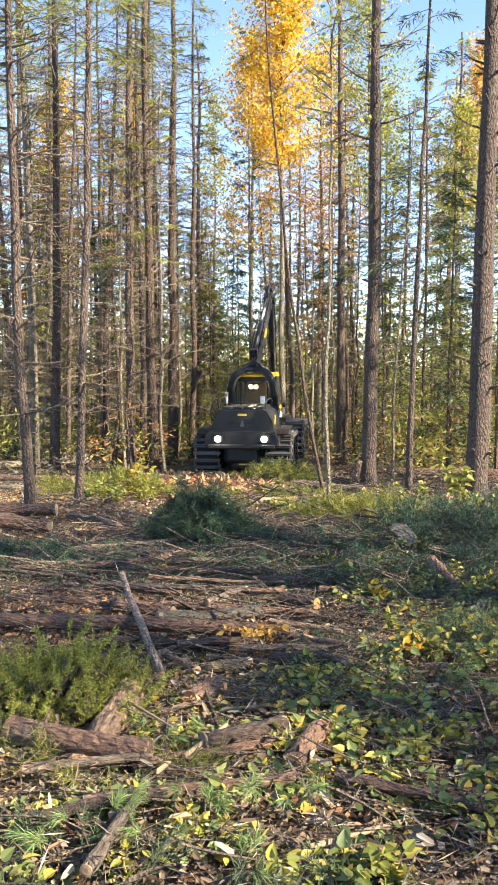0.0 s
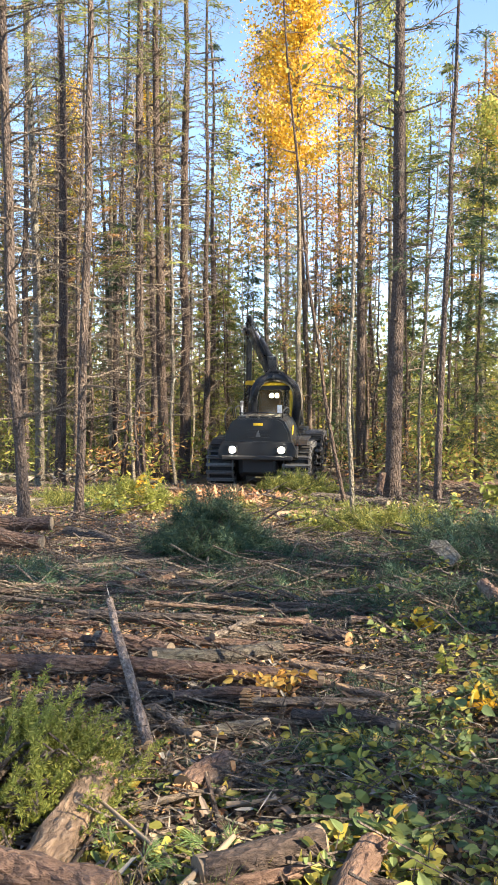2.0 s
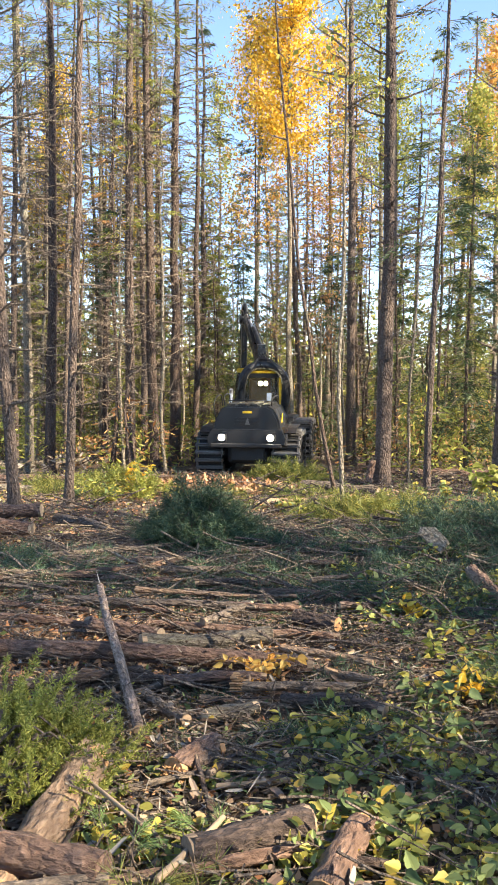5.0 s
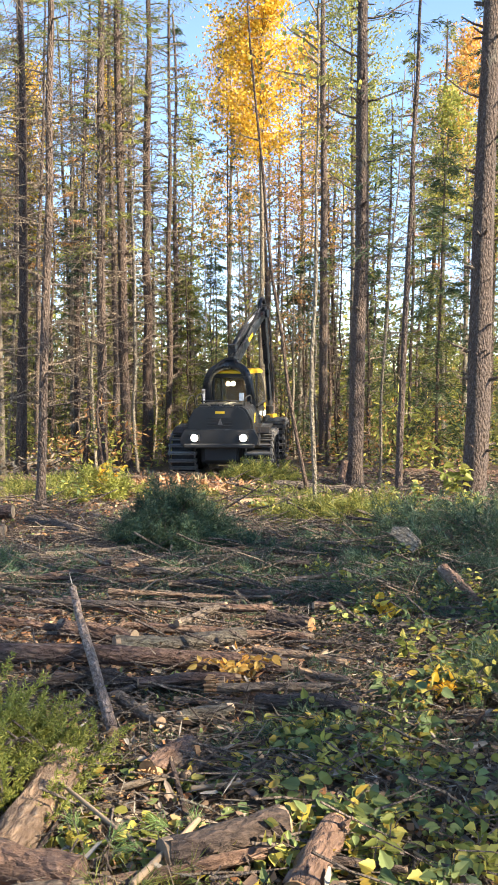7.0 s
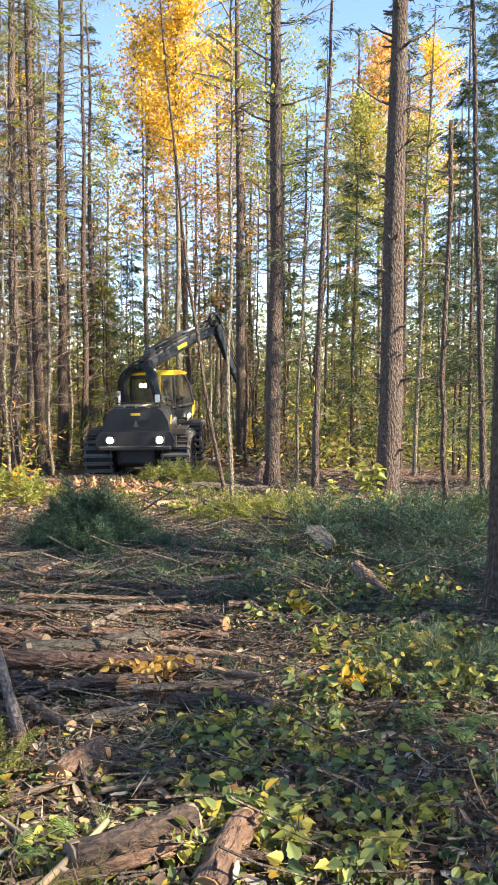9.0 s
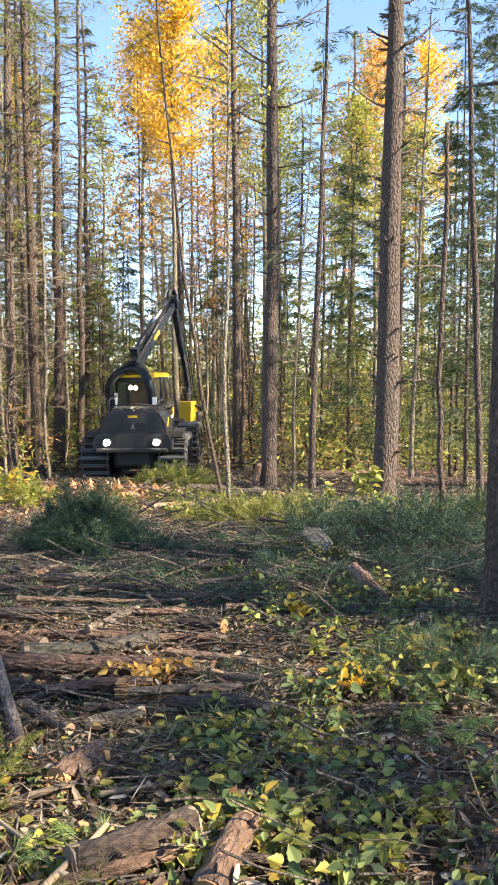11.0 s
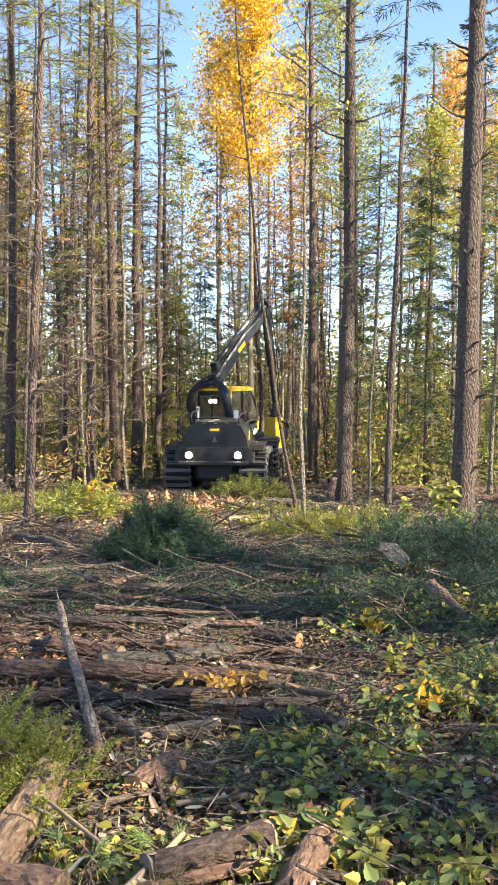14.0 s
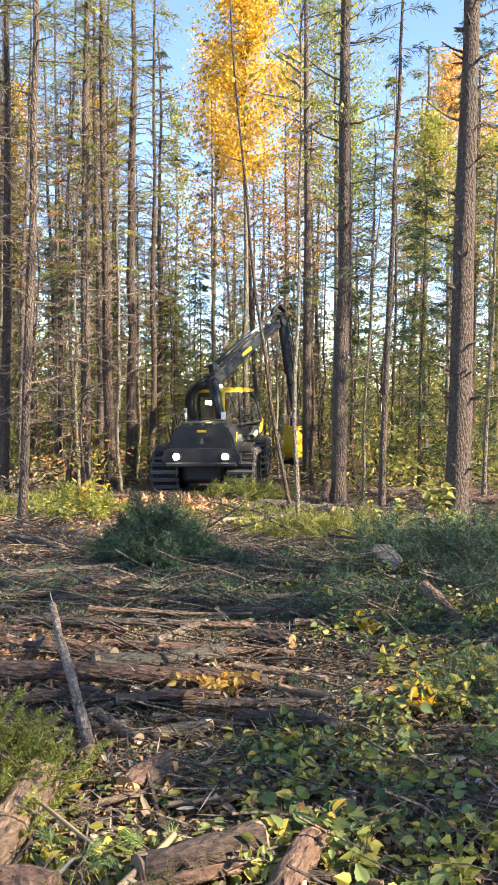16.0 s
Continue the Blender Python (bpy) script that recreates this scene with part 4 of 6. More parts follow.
def make_harvester():
    root = thing("forest_harvester", "dark grey eight-wheeled forest harvester with yellow cab, crane and lit lamps", "harvester", HARVESTER)
    for y0 in (0.0, 5.4):
        for x0 in (-1.14, 1.14):
            bogie(root, y0, x0)
    # chassis
    g = Geo().box((-0.62, -1.25, 0.42), (0.62, 1.4, 1.12), 0.08)
    g.box((-0.5, -1.4, 0.5), (0.5, -1.2, 0.95), 0.05)
    part("chassis", g, BLACK, root)
    part("frame_joint", Geo().box((-0.35, 1.4, 0.6), (0.35, 3.9, 1.15), 0.1).tube([(0, 2.4, 0.6), (0, 2.4, 1.55)], 0.62, 24), BLACK, root)
    part("rear_frame", Geo().box((-0.55, 3.9, 0.55), (0.55, 7.2, 1.25), 0.1).box((-0.9, 4.6, 1.25), (0.9, 6.6, 1.5), 0.06), PAINT_DARK, root)
    # front panel with lamps
    g = Geo().slab([(-1.12, 1.02), (1.12, 1.02), (1.16, 1.2), (1.02, 1.46), (-1.02, 1.46), (-1.16, 1.2)], 1, -1.62, -1.15)
    part("lamp_panel", g, PAINT_DARK, root)
    part("bumper", Geo().box((-1.05, -1.72, 0.93), (1.05, -1.5, 1.06), 0.03), BLACK, root)
    for sx in (-1, 1):
        x = 0.72 * sx
        house = part("headlight", Geo().box((x - 0.15, -1.68, 1.12), (x + 0.15, -1.60, 1.34), 0.03), BLACK, root, "lit round headlight")
        # lens made oversize: the headlight's bloom is put into its shape
        part("lens", Geo().tube([(x, -1.683, 1.23), (x, -1.70, 1.23), (x, -1.715, 1.23)], [0.098, 0.09, 0.05], 18), LAMP, house, "glowing white lens", True)
        fend = Geo().tube(curve([(1.14 * sx, -1.42, 0.98), (1.14 * sx, -1.2, 1.36), (1.14 * sx, -0.6, 1.5), (1.14 * sx, 0.2, 1.5)], 6), 0.05, 6)
        fend.slab([(-1.3, 1.36), (-0.95, 1.5), (0.3, 1.53), (0.3, 1.49), (-0.95, 1.46), (-1.28, 1.32)], 0, 1.14 * sx - 0.3, 1.14 * sx + 0.3)
        part("fender", fend, PAINT_DARK, root)
    # engine hood
    prof = [(-1.0, 1.44), (1.0, 1.44), (0.94, 1.75), (0.78, 2.05), (0.62, 2.14), (-0.62, 2.14), (-0.78, 2.05), (-0.94, 1.75)]
    hood = part("engine_hood", Geo().slab(prof, 1, -1.38, 1.15), PAINT_DARK, root, "dark grey engine hood with mud film")
    front = part("hood_front", Geo().slab([(x * 0.93, 1.44 + (z - 1.44) * 0.94) for x, z in prof], 1, -1.46, -1.38), PAINT_DARK, hood)
    for i in range(7):
        z = 1.52 + i * 0.045
        part("grille_slat", Geo().box((-0.38, -1.475, z), (0.38, -1.455, z + 0.018), 0.004), BLACK, hood)
    part("badge", Geo().box((-0.13, -1.475, 1.93), (0.15, -1.455, 2.0), 0.006), PAINT_YELLOW, hood, "plain yellow badge bar")
    part("decal", Geo().slab([(-0.06, 1.60), (0.08, 1.60), (0.02, 1.80)], 1, -1.485, -1.47), STEEL, hood, "pale triangular mark")
    part("side_decal", Geo().slab([(-0.9, 1.5), (-0.72, 1.5), (-0.45, 1.9), (-0.63, 1.9)], 0, 0.955, 0.965), PAINT_YELLOW, hood, "slanted yellow stripe")
    for x in (-0.52, -0.17, 0.17, 0.52):
        part("hood_rib", Geo().box((x - 0.13, -1.2, 2.14), (x + 0.13, 0.9, 2.19), 0.02), PAINT_DARK, hood)
    part("exhaust", Geo().tube([(-0.82, 0.7, 1.95), (-0.82, 0.7, 2.45), (-0.80, 0.62, 2.58)], [0.06, 0.06, 0.055], 12), CHROME, root, "pale exhaust pipe")
    rails = [[(-0.98, -1.1, 1.75), (-1.05, -1.1, 2.15), (-1.0, -0.9, 2.38), (-0.95, -0.4, 2.42), (-0.95, -0.1, 2.1)], [(-0.7, -1.2, 2.14), (-0.72, -1.15, 2.42), (-0.7, -0.4, 2.46), (-0.7, -0.2, 2.14)],
             [(0.7, -1.2, 2.14), (0.72, -1.1, 2.36), (0.72, 0.4, 2.40), (0.72, 0.6, 2.14)], [(-0.6, -1.15, 2.28), (0.0, -1.2, 2.31), (0.6, -1.15, 2.28)]]
    for r in rails:
        part("handrail", Geo().tube(curve(r, 6), 0.02, 8, True), BLACK, root, smooth=True)
    part("mirror", Geo().box((0.52, -0.95, 2.28), (0.66, -0.9, 2.52), 0.02), CHROME, root, "small tilted mirror")

    # cab and crane arch, turning together
    cab = Geo().box((-0.66, -0.5, 1.55), (0.66, 1.15, 1.95), 0.06)
    cab.slab([(-0.5, 1.9), (0.95, 1.9), (1.3, 2.2), (1.25, 1.75), (0.9, 1.5)], 0, -0.6, 0.6)
    cab_ob = part("cab", cab, PAINT_DARK, root, "dark cab with yellow roof and tinted windows")
    for sx in (-1, 1):
        part("yellow_trim", Geo().slab([(0.9, 1.5), (1.25, 1.75), (1.3, 2.2), (1.2, 2.12), (1.12, 1.85), (0.85, 1.62)], 0, sx * 0.61 - 0.012, sx * 0.61 + 0.012), PAINT_YELLOW, cab_ob)
    for sx in (-1, 1):
        x = 0.64 * sx
        for pts in ([(x, -0.5, 1.9), (x, -0.52, 2.9), (x * 0.92, -0.42, 3.14)], [(x, 0.25, 1.9), (x, 0.2, 3.1)], [(x * 0.95, 1.22, 2.1), (x * 0.95, 1.0, 2.75), (x * 0.9, 0.7, 3.14)], [(x, -0.5, 1.93), (x, 1.2, 2.1)]):
            part("pillar", Geo().tube(curve(pts, 5), 0.075 if pts[0][1] < -0.4 and len(pts) == 3 and sx > 0 else 0.048, 8), PAINT_YELLOW if pts[0][1] < -0.4 and len(pts) == 3 and sx > 0 else BLACK, cab_ob, smooth=True)
        part("side_window", Geo().slab([(-0.45, 1.95), (1.15, 2.12), (0.95, 2.72), (0.65, 3.08), (-0.42, 3.08)], 0, x - 0.012, x + 0.012), GLASS, cab_ob, "tinted side window")
    part("rear_window", Geo().slab([(-0.58, 2.15), (0.58, 2.15), (0.55, 2.93), (-0.55, 2.93)], 1, -0.52, -0.50), GLASS, cab_ob, "tinted rear window")
    part("front_window", Geo().add([(-0.6, 1.24, 2.15), (0.6, 1.24, 2.15), (0.55, 0.72, 3.08), (-0.55, 0.72, 3.08), (-0.6, 1.26, 2.15), (0.6, 1.26, 2.15), (0.55, 0.74, 3.08), (-0.55, 0.74, 3.08)],
                                   [(0, 1, 2, 3), (7, 6, 5, 4), (0, 4, 5, 1), (1, 5, 6, 2), (2, 6, 7, 3), (3, 7, 4, 0)]), GLASS, cab_ob, "tinted front window")
    part("cab_roof", Geo().slab([(-0.55, 3.08), (0.8, 3.1), (0.88, 3.16), (0.6, 3.24), (-0.35, 3.25), (-0.58, 3.16)], 0, -0.66, 0.66), PAINT_YELLOW, cab_ob, "yellow cab roof")
    part("rear_header", Geo().box((-0.6, -0.56, 2.93), (0.6, -0.48, 3.08), 0.03), BLACK, cab_ob)
    part("seat", Geo().box((-0.3, 0.0, 1.95), (0.3, 0.5, 2.2), 0.06).box((-0.36, -0.16, 2.1), (0.36, 0.04, 2.9), 0.08), UPHOLSTERY_LIT, cab_ob, "brown driver's seat, coloured bright as if sunlit")
    part("console", Geo().box((-0.5, 0.75, 1.95), (0.5, 1.05, 2.3), 0.08), BLACK, cab_ob)
    # these lenses are oversize too, standing for the glare round the lamps
    for x in (-0.08, 0.10):
        lamp(cab_ob, x, -0.6, 2.74, 0.066, LAMP_WARM)
    for x, z in ((0.45, 1.72), (0.3, 1.66)):
        lamp(cab_ob, 0.70, z - 1.3 + 0.5, z, 0.05, LAMP, 0, 1)
    arch = Geo()
    for sx in (-1, 1):
        arch.tube(curve([(0.72 * sx, -0.35, 1.5), (0.76 * sx, -0.62, 2.0), (0.75 * sx, -0.78, 2.6), (0.66 * sx, -0.80, 3.02), (0.40 * sx, -0.68, 3.28), (0.0, -0.55, 3.36)], 6), [0.15] * 12 + [0.14] * 19, 12)
    arch.tube([(-0.22, -0.45, 3.4), (0.22, -0.45, 3.4)], 0.16, 16)
    arch_ob = part("crane_arch", arch, PAINT_BLUE, root, "dark arched crane base about the cab", True)
    for i in range(5):
        o = 0.035 * i
        for sx in (-1, 1):
            part("hose", Geo().tube(curve([(0.70 * sx, -0.50 - o * 0.5, 1.7), (sx * (0.87 - o), -0.86, 2.4), (sx * (0.70 - o), -0.97, 3.05), (sx * (0.25 - o * 0.5), -0.72, 3.52), (sx * 0.08, -0.3, 3.62)], 5), 0.017, 5), HOSE, arch_ob, smooth=True)
    turntable = part("turntable", Geo().tube([(0, 0, 1.35), (0, 0, 1.6)], 0.7, 28).box((-0.7, -0.55, 1.42), (0.7, 0.7, 1.58), 0.06), BLACK, root)

    # boom: hinge at the origin, along +y
    b = Geo().beam((0, -0.1, 0), (0, 2.3, 0.12), 0.30, 0.44, w2=0.28, h2=0.40).beam((0, 2.3, 0.12), (0, BOOM, 0), 0.28, 0.38, w2=0.22, h2=0.26)
    b.tube([(-0.2, BOOM, 0), (0.2, BOOM, 0)], 0.15, 16).tube([(-0.24, 0, 0), (0.24, 0, 0)], 0.17, 16)
    boom = part("main_boom", b, PAINT_BLUE, root, "dark box-section main boom", False)
    part("boom_stripe", Geo().box((0.152, 1.55, 0.02), (0.16, 2.05, 0.14), 0.002), PAINT_YELLOW, boom, "yellow bar on the boom")
    part("lift_cylinder", Geo().tube([(0, 0.35, 0.42), (0, 2.0, 0.46)], 0.085, 12), PAINT_BLUE, boom, smooth=True)
    part("cylinder_rod", Geo().tube([(0, 2.0, 0.46), (0, BOOM - 0.25, 0.32)], 0.045, 10), CHROME, boom, "bright cylinder rod", True)
    part("tilt_link", Geo().slab([(0.1, 0.1), (0.3, 0.55), (0.5, 0.5), (0.45, 0.1)], 0, -0.13, 0.13), PAINT_BLUE, boom)
    for i in range(4):
        part("hose", Geo().tube(curve([(-0.12 + 0.08 * i, -0.1, 0.3), (-0.18 + 0.12 * i, 1.1, 0.34), (-0.16 + 0.1 * i, 2.6, 0.38), (-0.12 + 0.08 * i, BOOM - 0.2, 0.42), (-0.12 + 0.08 * i, BOOM + 0.25, 0.2)], 5), 0.018, 5), HOSE, boom, smooth=True)
    hook = curve([(0, BOOM - 0.28, 0.30), (0, BOOM - 0.1, 0.52), (0, BOOM + 0.22, 0.50), (0, BOOM + 0.34, 0.15)], 5)
    part("elbow_link", Geo().tube(hook, 0.075, 8), PAINT_BLUE, boom, "curved dark elbow link", True)
    lamp(boom, 0.2, 0.15, -0.22, 0.055, LAMP)

    # stick: elbow at the origin, along +y
    s = Geo().beam((0, -0.25, 0.05), (0, 1.9, 0), 0.22, 0.30, w2=0.2, h2=0.26)
    s.tube([(-0.18, 0, 0), (0.18, 0, 0)], 0.16, 14)
    stick = part("stick", s, PAINT_BLUE, root, "dark telescopic crane stick")
    part("inner_stick", Geo().beam((0, 1.85, 0), (0, STICK, 0), 0.14, 0.18), PAINT_BLUE, stick)
    part("stick_cylinder", Geo().tube([(0, 0.2, 0.24), (0, 1.9, 0.2)], 0.06, 10), PAINT_BLUE, stick, smooth=True)
    for i in range(3):
        part("hose", Geo().tube(curve([(-0.08 + 0.08 * i, -0.1, 0.3), (-0.1 + 0.1 * i, 0.9, 0.36), (-0.08 + 0.08 * i, 2.0, 0.34), (-0.08 + 0.08 * i, STICK - 0.1, 0.28), (0, STICK + 0.35, -0.1)], 5), 0.018, 5), HOSE, stick, smooth=True)

    # felling head, hanging
    h = Geo().slab([(-0.30, -0.55), (0.16, -0.55), (0.30, -0.75), (0.30, -1.55), (0.12, -1.72), (-0.22, -1.72), (-0.34, -1.5)], 1, -0.24, 0.24)
    head = part("harvester_head", h, PAINT_YELLOW, root, "yellow felling head hanging from the stick")
    part("rotator", Geo().tube([(0, 0, 0.06), (0, 0, -0.22), (0, 0, -0.26), (0, 0, -0.56)], [0.07, 0.09, 0.15, 0.15], 14), BLACK, head)
    for sy in (-1, 1):
        part("grip_arm", Geo().tube(curve([(0.05, 0.26 * sy, -0.7), (0.34, 0.36 * sy, -0.8), (0.52, 0.28 * sy, -0.98), (0.5, 0.08 * sy, -1.1)], 5), 0.045, 8), BLACK, head, smooth=True)
        part("feed_roller", Geo().tube([(0.32, 0.25 * sy, -0.95), (0.32, 0.25 * sy, -1.35)], 0.14, 14), STEEL, head)
    part("saw_box", Geo().box((-0.3, -0.3, -1.95), (0.2, 0.3, -1.7), 0.05), BLACK, head)
    return root, (cab_ob, arch_ob, turntable), boom, stick, head


harvester, turning, main_boom, crane_stick, felling_head = make_harvester()


def crane_poses(slew, lift, fall, side):
    """Cab, boom, stick and head in the harvester's space."""
    base = Matrix.Translation((TURRET[0] + side, TURRET[1], TURRET[2])) @ Matrix.Rotation(radians(-slew - TURN), 4, 'Z') @ Matrix.Translation((0, 0.3, 0))
    b = base @ Matrix.Translation(HINGE) @ Matrix.Rotation(radians(lift), 4, 'X')
    s = b @ Matrix.Translation((0, BOOM, 0)) @ Matrix.Rotation(radians(-lift - fall), 4, 'X')
    tip = s @ Vector((0, STICK, 0))
    return base, b, s, Matrix.Translation(tip) @ Matrix.Rotation(radians(-slew - TURN + 90), 4, 'Z')


def motions():
    rows = [(t, crane_poses(a, b, c, e)) for t, a, b, c, e in CRANE]
    for ob in turning:
        walk(ob, [(t, p[0]) for t, p in rows])
    walk(main_boom, [(t, p[1]) for t, p in rows])
    walk(crane_stick, [(t, p[2]) for t, p in rows])
    walk(felling_head, [(t, p[3]) for t, p in rows])
    # the machine rocks a little on its tracks as the crane swings
    sway = [(0.0, -0.02, 0.0), (1.5, 0.0, 0.2), (3.5, -0.04, 0.4), (6.0, -0.03, 0.2), (7.5, -0.02, -0.4), (9.0, -0.05, -0.5), (11.5, -0.04, 0.0), (12.5, 0.02, 0.0), (13.5, 0.13, 0.2), (14.2, 0.12, 0.0), (15.0, 0.03, -0.3), (16.0, -0.07, -0.5)]
    walk(harvester, [(t, pose(HX + dx, HY, -0.062 * HY - 0.03, 0, lean, TURN)) for t, dx, lean in sway])


# ---- slash, logs and undergrowth on the strip ----
def bough_heap(name, label, x, y, rx, ry, high, count, seed, mat, length=0.7, needle=(0.13, 0.014), per=70, category="brush", flat=0.35, wood_mat=None):
    """A heap of cut boughs: stems, and needles along them."""
    rng = np.random.default_rng(seed)
    z0 = float(ground_z(x, y))
    root = thing(name, label, category, pose(x, y, z0))
    wood, g = Geo(), Geo()
    for i in range(count):
        a, q = rng.uniform(0, 2 * np.pi), rng.uniform(0, 1) ** 0.6
        px_, py_ = q * np.cos(a) * rx, q * np.sin(a) * ry
        top = high * (1 - q * q) * rng.uniform(0.35, 1.0)
        zz = float(ground_z(x + px_, y + py_)) - z0
        base = np.array([px_ * 0.8, py_ * 0.8, zz + top * 0.6])
        d = unit(np.array([[px_ / rx + rng.normal(0, 0.5), py_ / ry + rng.normal(0, 0.5), rng.normal(flat, 0.35)]]))[0]
        ln = length * rng.uniform(0.5, 1.2)
        s = np.linspace(0, 1, 5)
        pts = base + d * (ln * s)[:, None]
        pts[:, 2] -= 0.35 * ln * s * s
        over = high * np.clip(1.15 - (pts[:, 0] / rx) ** 2 - (pts[:, 1] / ry) ** 2, 0.12, 1)
        pts[:, 2] = np.clip(pts[:, 2], zz + 0.02, zz + 0.03 + over)
        wood.tube(pts, np.linspace(0.012, 0.004, 5), 3, False)
        for _ in range(3):
            u0 = rng.uniform(0.2, 0.8)
            b0 = np.array([np.interp(u0, s, pts[:, k]) for k in range(3)])
            d2 = unit((d + rng.normal(0, 0.55, 3))[None])[0]
            k = per // 3
            u = rng.uniform(0, 1, k)
            if flat < 0.2:
                d2[2] *= 0.2
            c = b0 + d2 * (u * ln * 0.55)[:, None]
            dd = d2 * 0.7 + unit(rng.normal(0, 1, (k, 3))) * 0.9
            g.quads(leaf_quads(c, dd, needle[0] * rng.uniform(0.7, 1.3, k), needle[1], rng))
    part("stemwork", wood, wood_mat or DEADWOOD, root, kind="stuff")
    part("needles", g, mat, root, kind="stuff")
    return root


def log(label, a, b, r, lift=0.0, mat=None, seed=0, ends=SAWN, name="log", taper=0.88, lift2=None, stubs=3):
    """A felled stem lying from a to b (x, y), its cut ends showing."""
    rng = np.random.default_rng(seed + int(1000 * r) + int(abs(a[0]) * 100))
    lift2 = lift if lift2 is None else lift2
    if r > 0.025 and a[1] < 9:
        r, lift, lift2 = r * 0.95, lift + 0.065, lift2 + 0.065
    p0 = np.array([*a, float(ground_z(*a)) + r * 0.8 + lift])
    p1 = np.array([*b, float(ground_z(*b)) + r * 0.8 + lift2])
    mid = Vector((p0 + p1) / 2)
    turn = Vector(p1 - p0).to_track_quat('Z', 'X').to_matrix()
    root = thing(name, label, "log" if r > 0.03 else "stick", Matrix.Translation(mid) @ turn.to_4x4())
    k = 9
    t = np.linspace(0, 1, k)
    pts = ((p0 + (p1 - p0) * t[:, None]) - np.array(mid)) @ np.array(turn)
    pts += np.cumsum(rng.normal(0, min(r * 0.14, 0.01 * float(np.linalg.norm(p1 - p0))), (k, 3)), 0) * np.sin(np.pi * t)[:, None]
    rad = r * (1 - (1 - taper) * t) * (1 + rng.normal(0, 0.05, k))
    g = Geo().tube(pts, rad, 12, False)
    g.v[0] += rng.normal(0, r * 0.08, g.v[0].shape)
    stub = []
    for _ in range(stubs):
        u = rng.integers(1, k - 1)
        d = unit(rng.normal(0, 1, (1, 3)))[0]
        d[2] *= 0.3
        stub.append(Geo().tube([pts[u], pts[u] + d * r * 1.2, pts[u] + d * r * rng.uniform(1.4, 2.2)], [r * 0.22, r * 0.16, r * 0.1], 5))
    part("bark", g, mat or BARK_LOG, root, smooth=True)
    for q in stub:
        part("branch_stub", q, mat or BARK_LOG, root, smooth=True)
    for e, o in ((0, 1), (-1, -2)):
        d = unit((pts[e] - pts[o])[None])[0]
        c = Geo().tube([pts[e] - d * 0.03, pts[e] + d * 0.004, pts[e] + d * 0.006], [rad[e] * 0.95, rad[e] * 0.95, rad[e] * 0.5], 12)
        part("cut_end", c, ends, root, "pale sawn end")
    return root


def splinters(parent_label, x, y, z, r, d, seed, count=26):
    """The torn end of a snapped log: upright fibres of many lengths."""
    rng = np.random.default_rng(seed)
    root = thing("torn_log_end", parent_label, "wood", pose(x, y, z))
    d = np.array(Vector(d).normalized())
    side = unit(np.cross(d, [0, 0, 1])[None])[0]
    up = np.cross(side, d)
    g = Geo()
    for i in range(count):
        a, q = rng.uniform(0, 2 * np.pi), r * 0.85 * rng.uniform(0, 1) ** 0.5
        o = side * q * np.cos(a) + up * q * np.sin(a)
        ln = r * rng.uniform(0.05, 0.6)
        g.tube([o - d * r * 0.4, o + d * ln * 0.6, o + d * ln + rng.normal(0, r * 0.1, 3)], [r * 0.11, r * 0.08, r * 0.02], 4)
    part("torn_wood", g, TORN, root)


def stick_bundle(name, label, x, y, rx, ry, count, seed, length=0.8, r=0.008, mat=None, high=0.12):
    """Loose twigs lying over one another, past counting."""
    rng = np.random.default_rng(seed)
    g = Geo()
    for _ in range(count):
        cx, cy = x + rng.uniform(-rx, rx), y + rng.uniform(-ry, ry)
        a, ln = rng.normal(0, 0.7), length * rng.uniform(0.3, 1.2)
        s = np.linspace(-0.5, 0.5, 5)
        xs, ys = cx + np.cos(a) * ln * s, cy + np.sin(a) * ln * s * 0.8
        z = ground_z(xs, ys) + high * rng.uniform(0.1, 1) + s * rng.normal(0, 0.25) * ln
        z = np.maximum(z, ground_z(xs, ys) + 0.005)
        pts = np.stack([xs, ys, z], 1) + rng.normal(0, 0.012 * ln, (5, 3))
        rr = r * rng.uniform(0.5, 1.7)
        g.tube(pts, np.linspace(rr, rr * 0.4, 5), 4, False)
        if rng.uniform() < 0.5:
            e = pts[2] + rng.normal(0, 0.2 * ln, 3) * [1, 1, 0.4]
            g.tube([pts[2], (pts[2] + e) / 2, e], [rr * 0.6, rr * 0.4, rr * 0.2], 3, False)
    return solo(name, g, mat or DEADWOOD, label, "twigs", kind="stuff")


_half = [(-0.06, 0.14), (0.04, 0.32), (0.20, 0.42), (0.36, 0.36), (0.50, 0.38), (0.64, 0.24), (0.82, 0.14)]
LEAF = [(0, 0)] + _half + [(1.0, 0)] + [(u, -v) for u, v in reversed(_half)]
_half = [(0.08, 0.17), (0.24, 0.29), (0.45, 0.32), (0.68, 0.22), (0.86, 0.10)]
OVAL = [(0, 0)] + _half + [(1, 0)] + [(u, -v) for u, v in reversed(_half)]


def leaf_blades(g, c, d, size, rng, shape=OVAL, nod=0.35):
    """Leaves with an outline and a fold along the middle, facing up."""
    k = len(shape)
    for i in range(len(c)):
        f = d[i] / (np.linalg.norm(d[i]) + 1e-9)
        up = np.array([0, 0, 1.0]) + rng.normal(0, 0.75, 3)
        s = np.cross(f, up)
        s /= np.linalg.norm(s) + 1e-9
        n = np.cross(s, f)
        sz = size * rng.uniform(0.6, 1.35)
        pts = [c[i] + sz * (f * u + s * v + n * (abs(v) * 0.35 - nod * u * u * 0.5)) for u, v in shape]
        g.add(pts, [(0, *range(1, k // 2 + 1)), (0, *range(k // 2, k))])


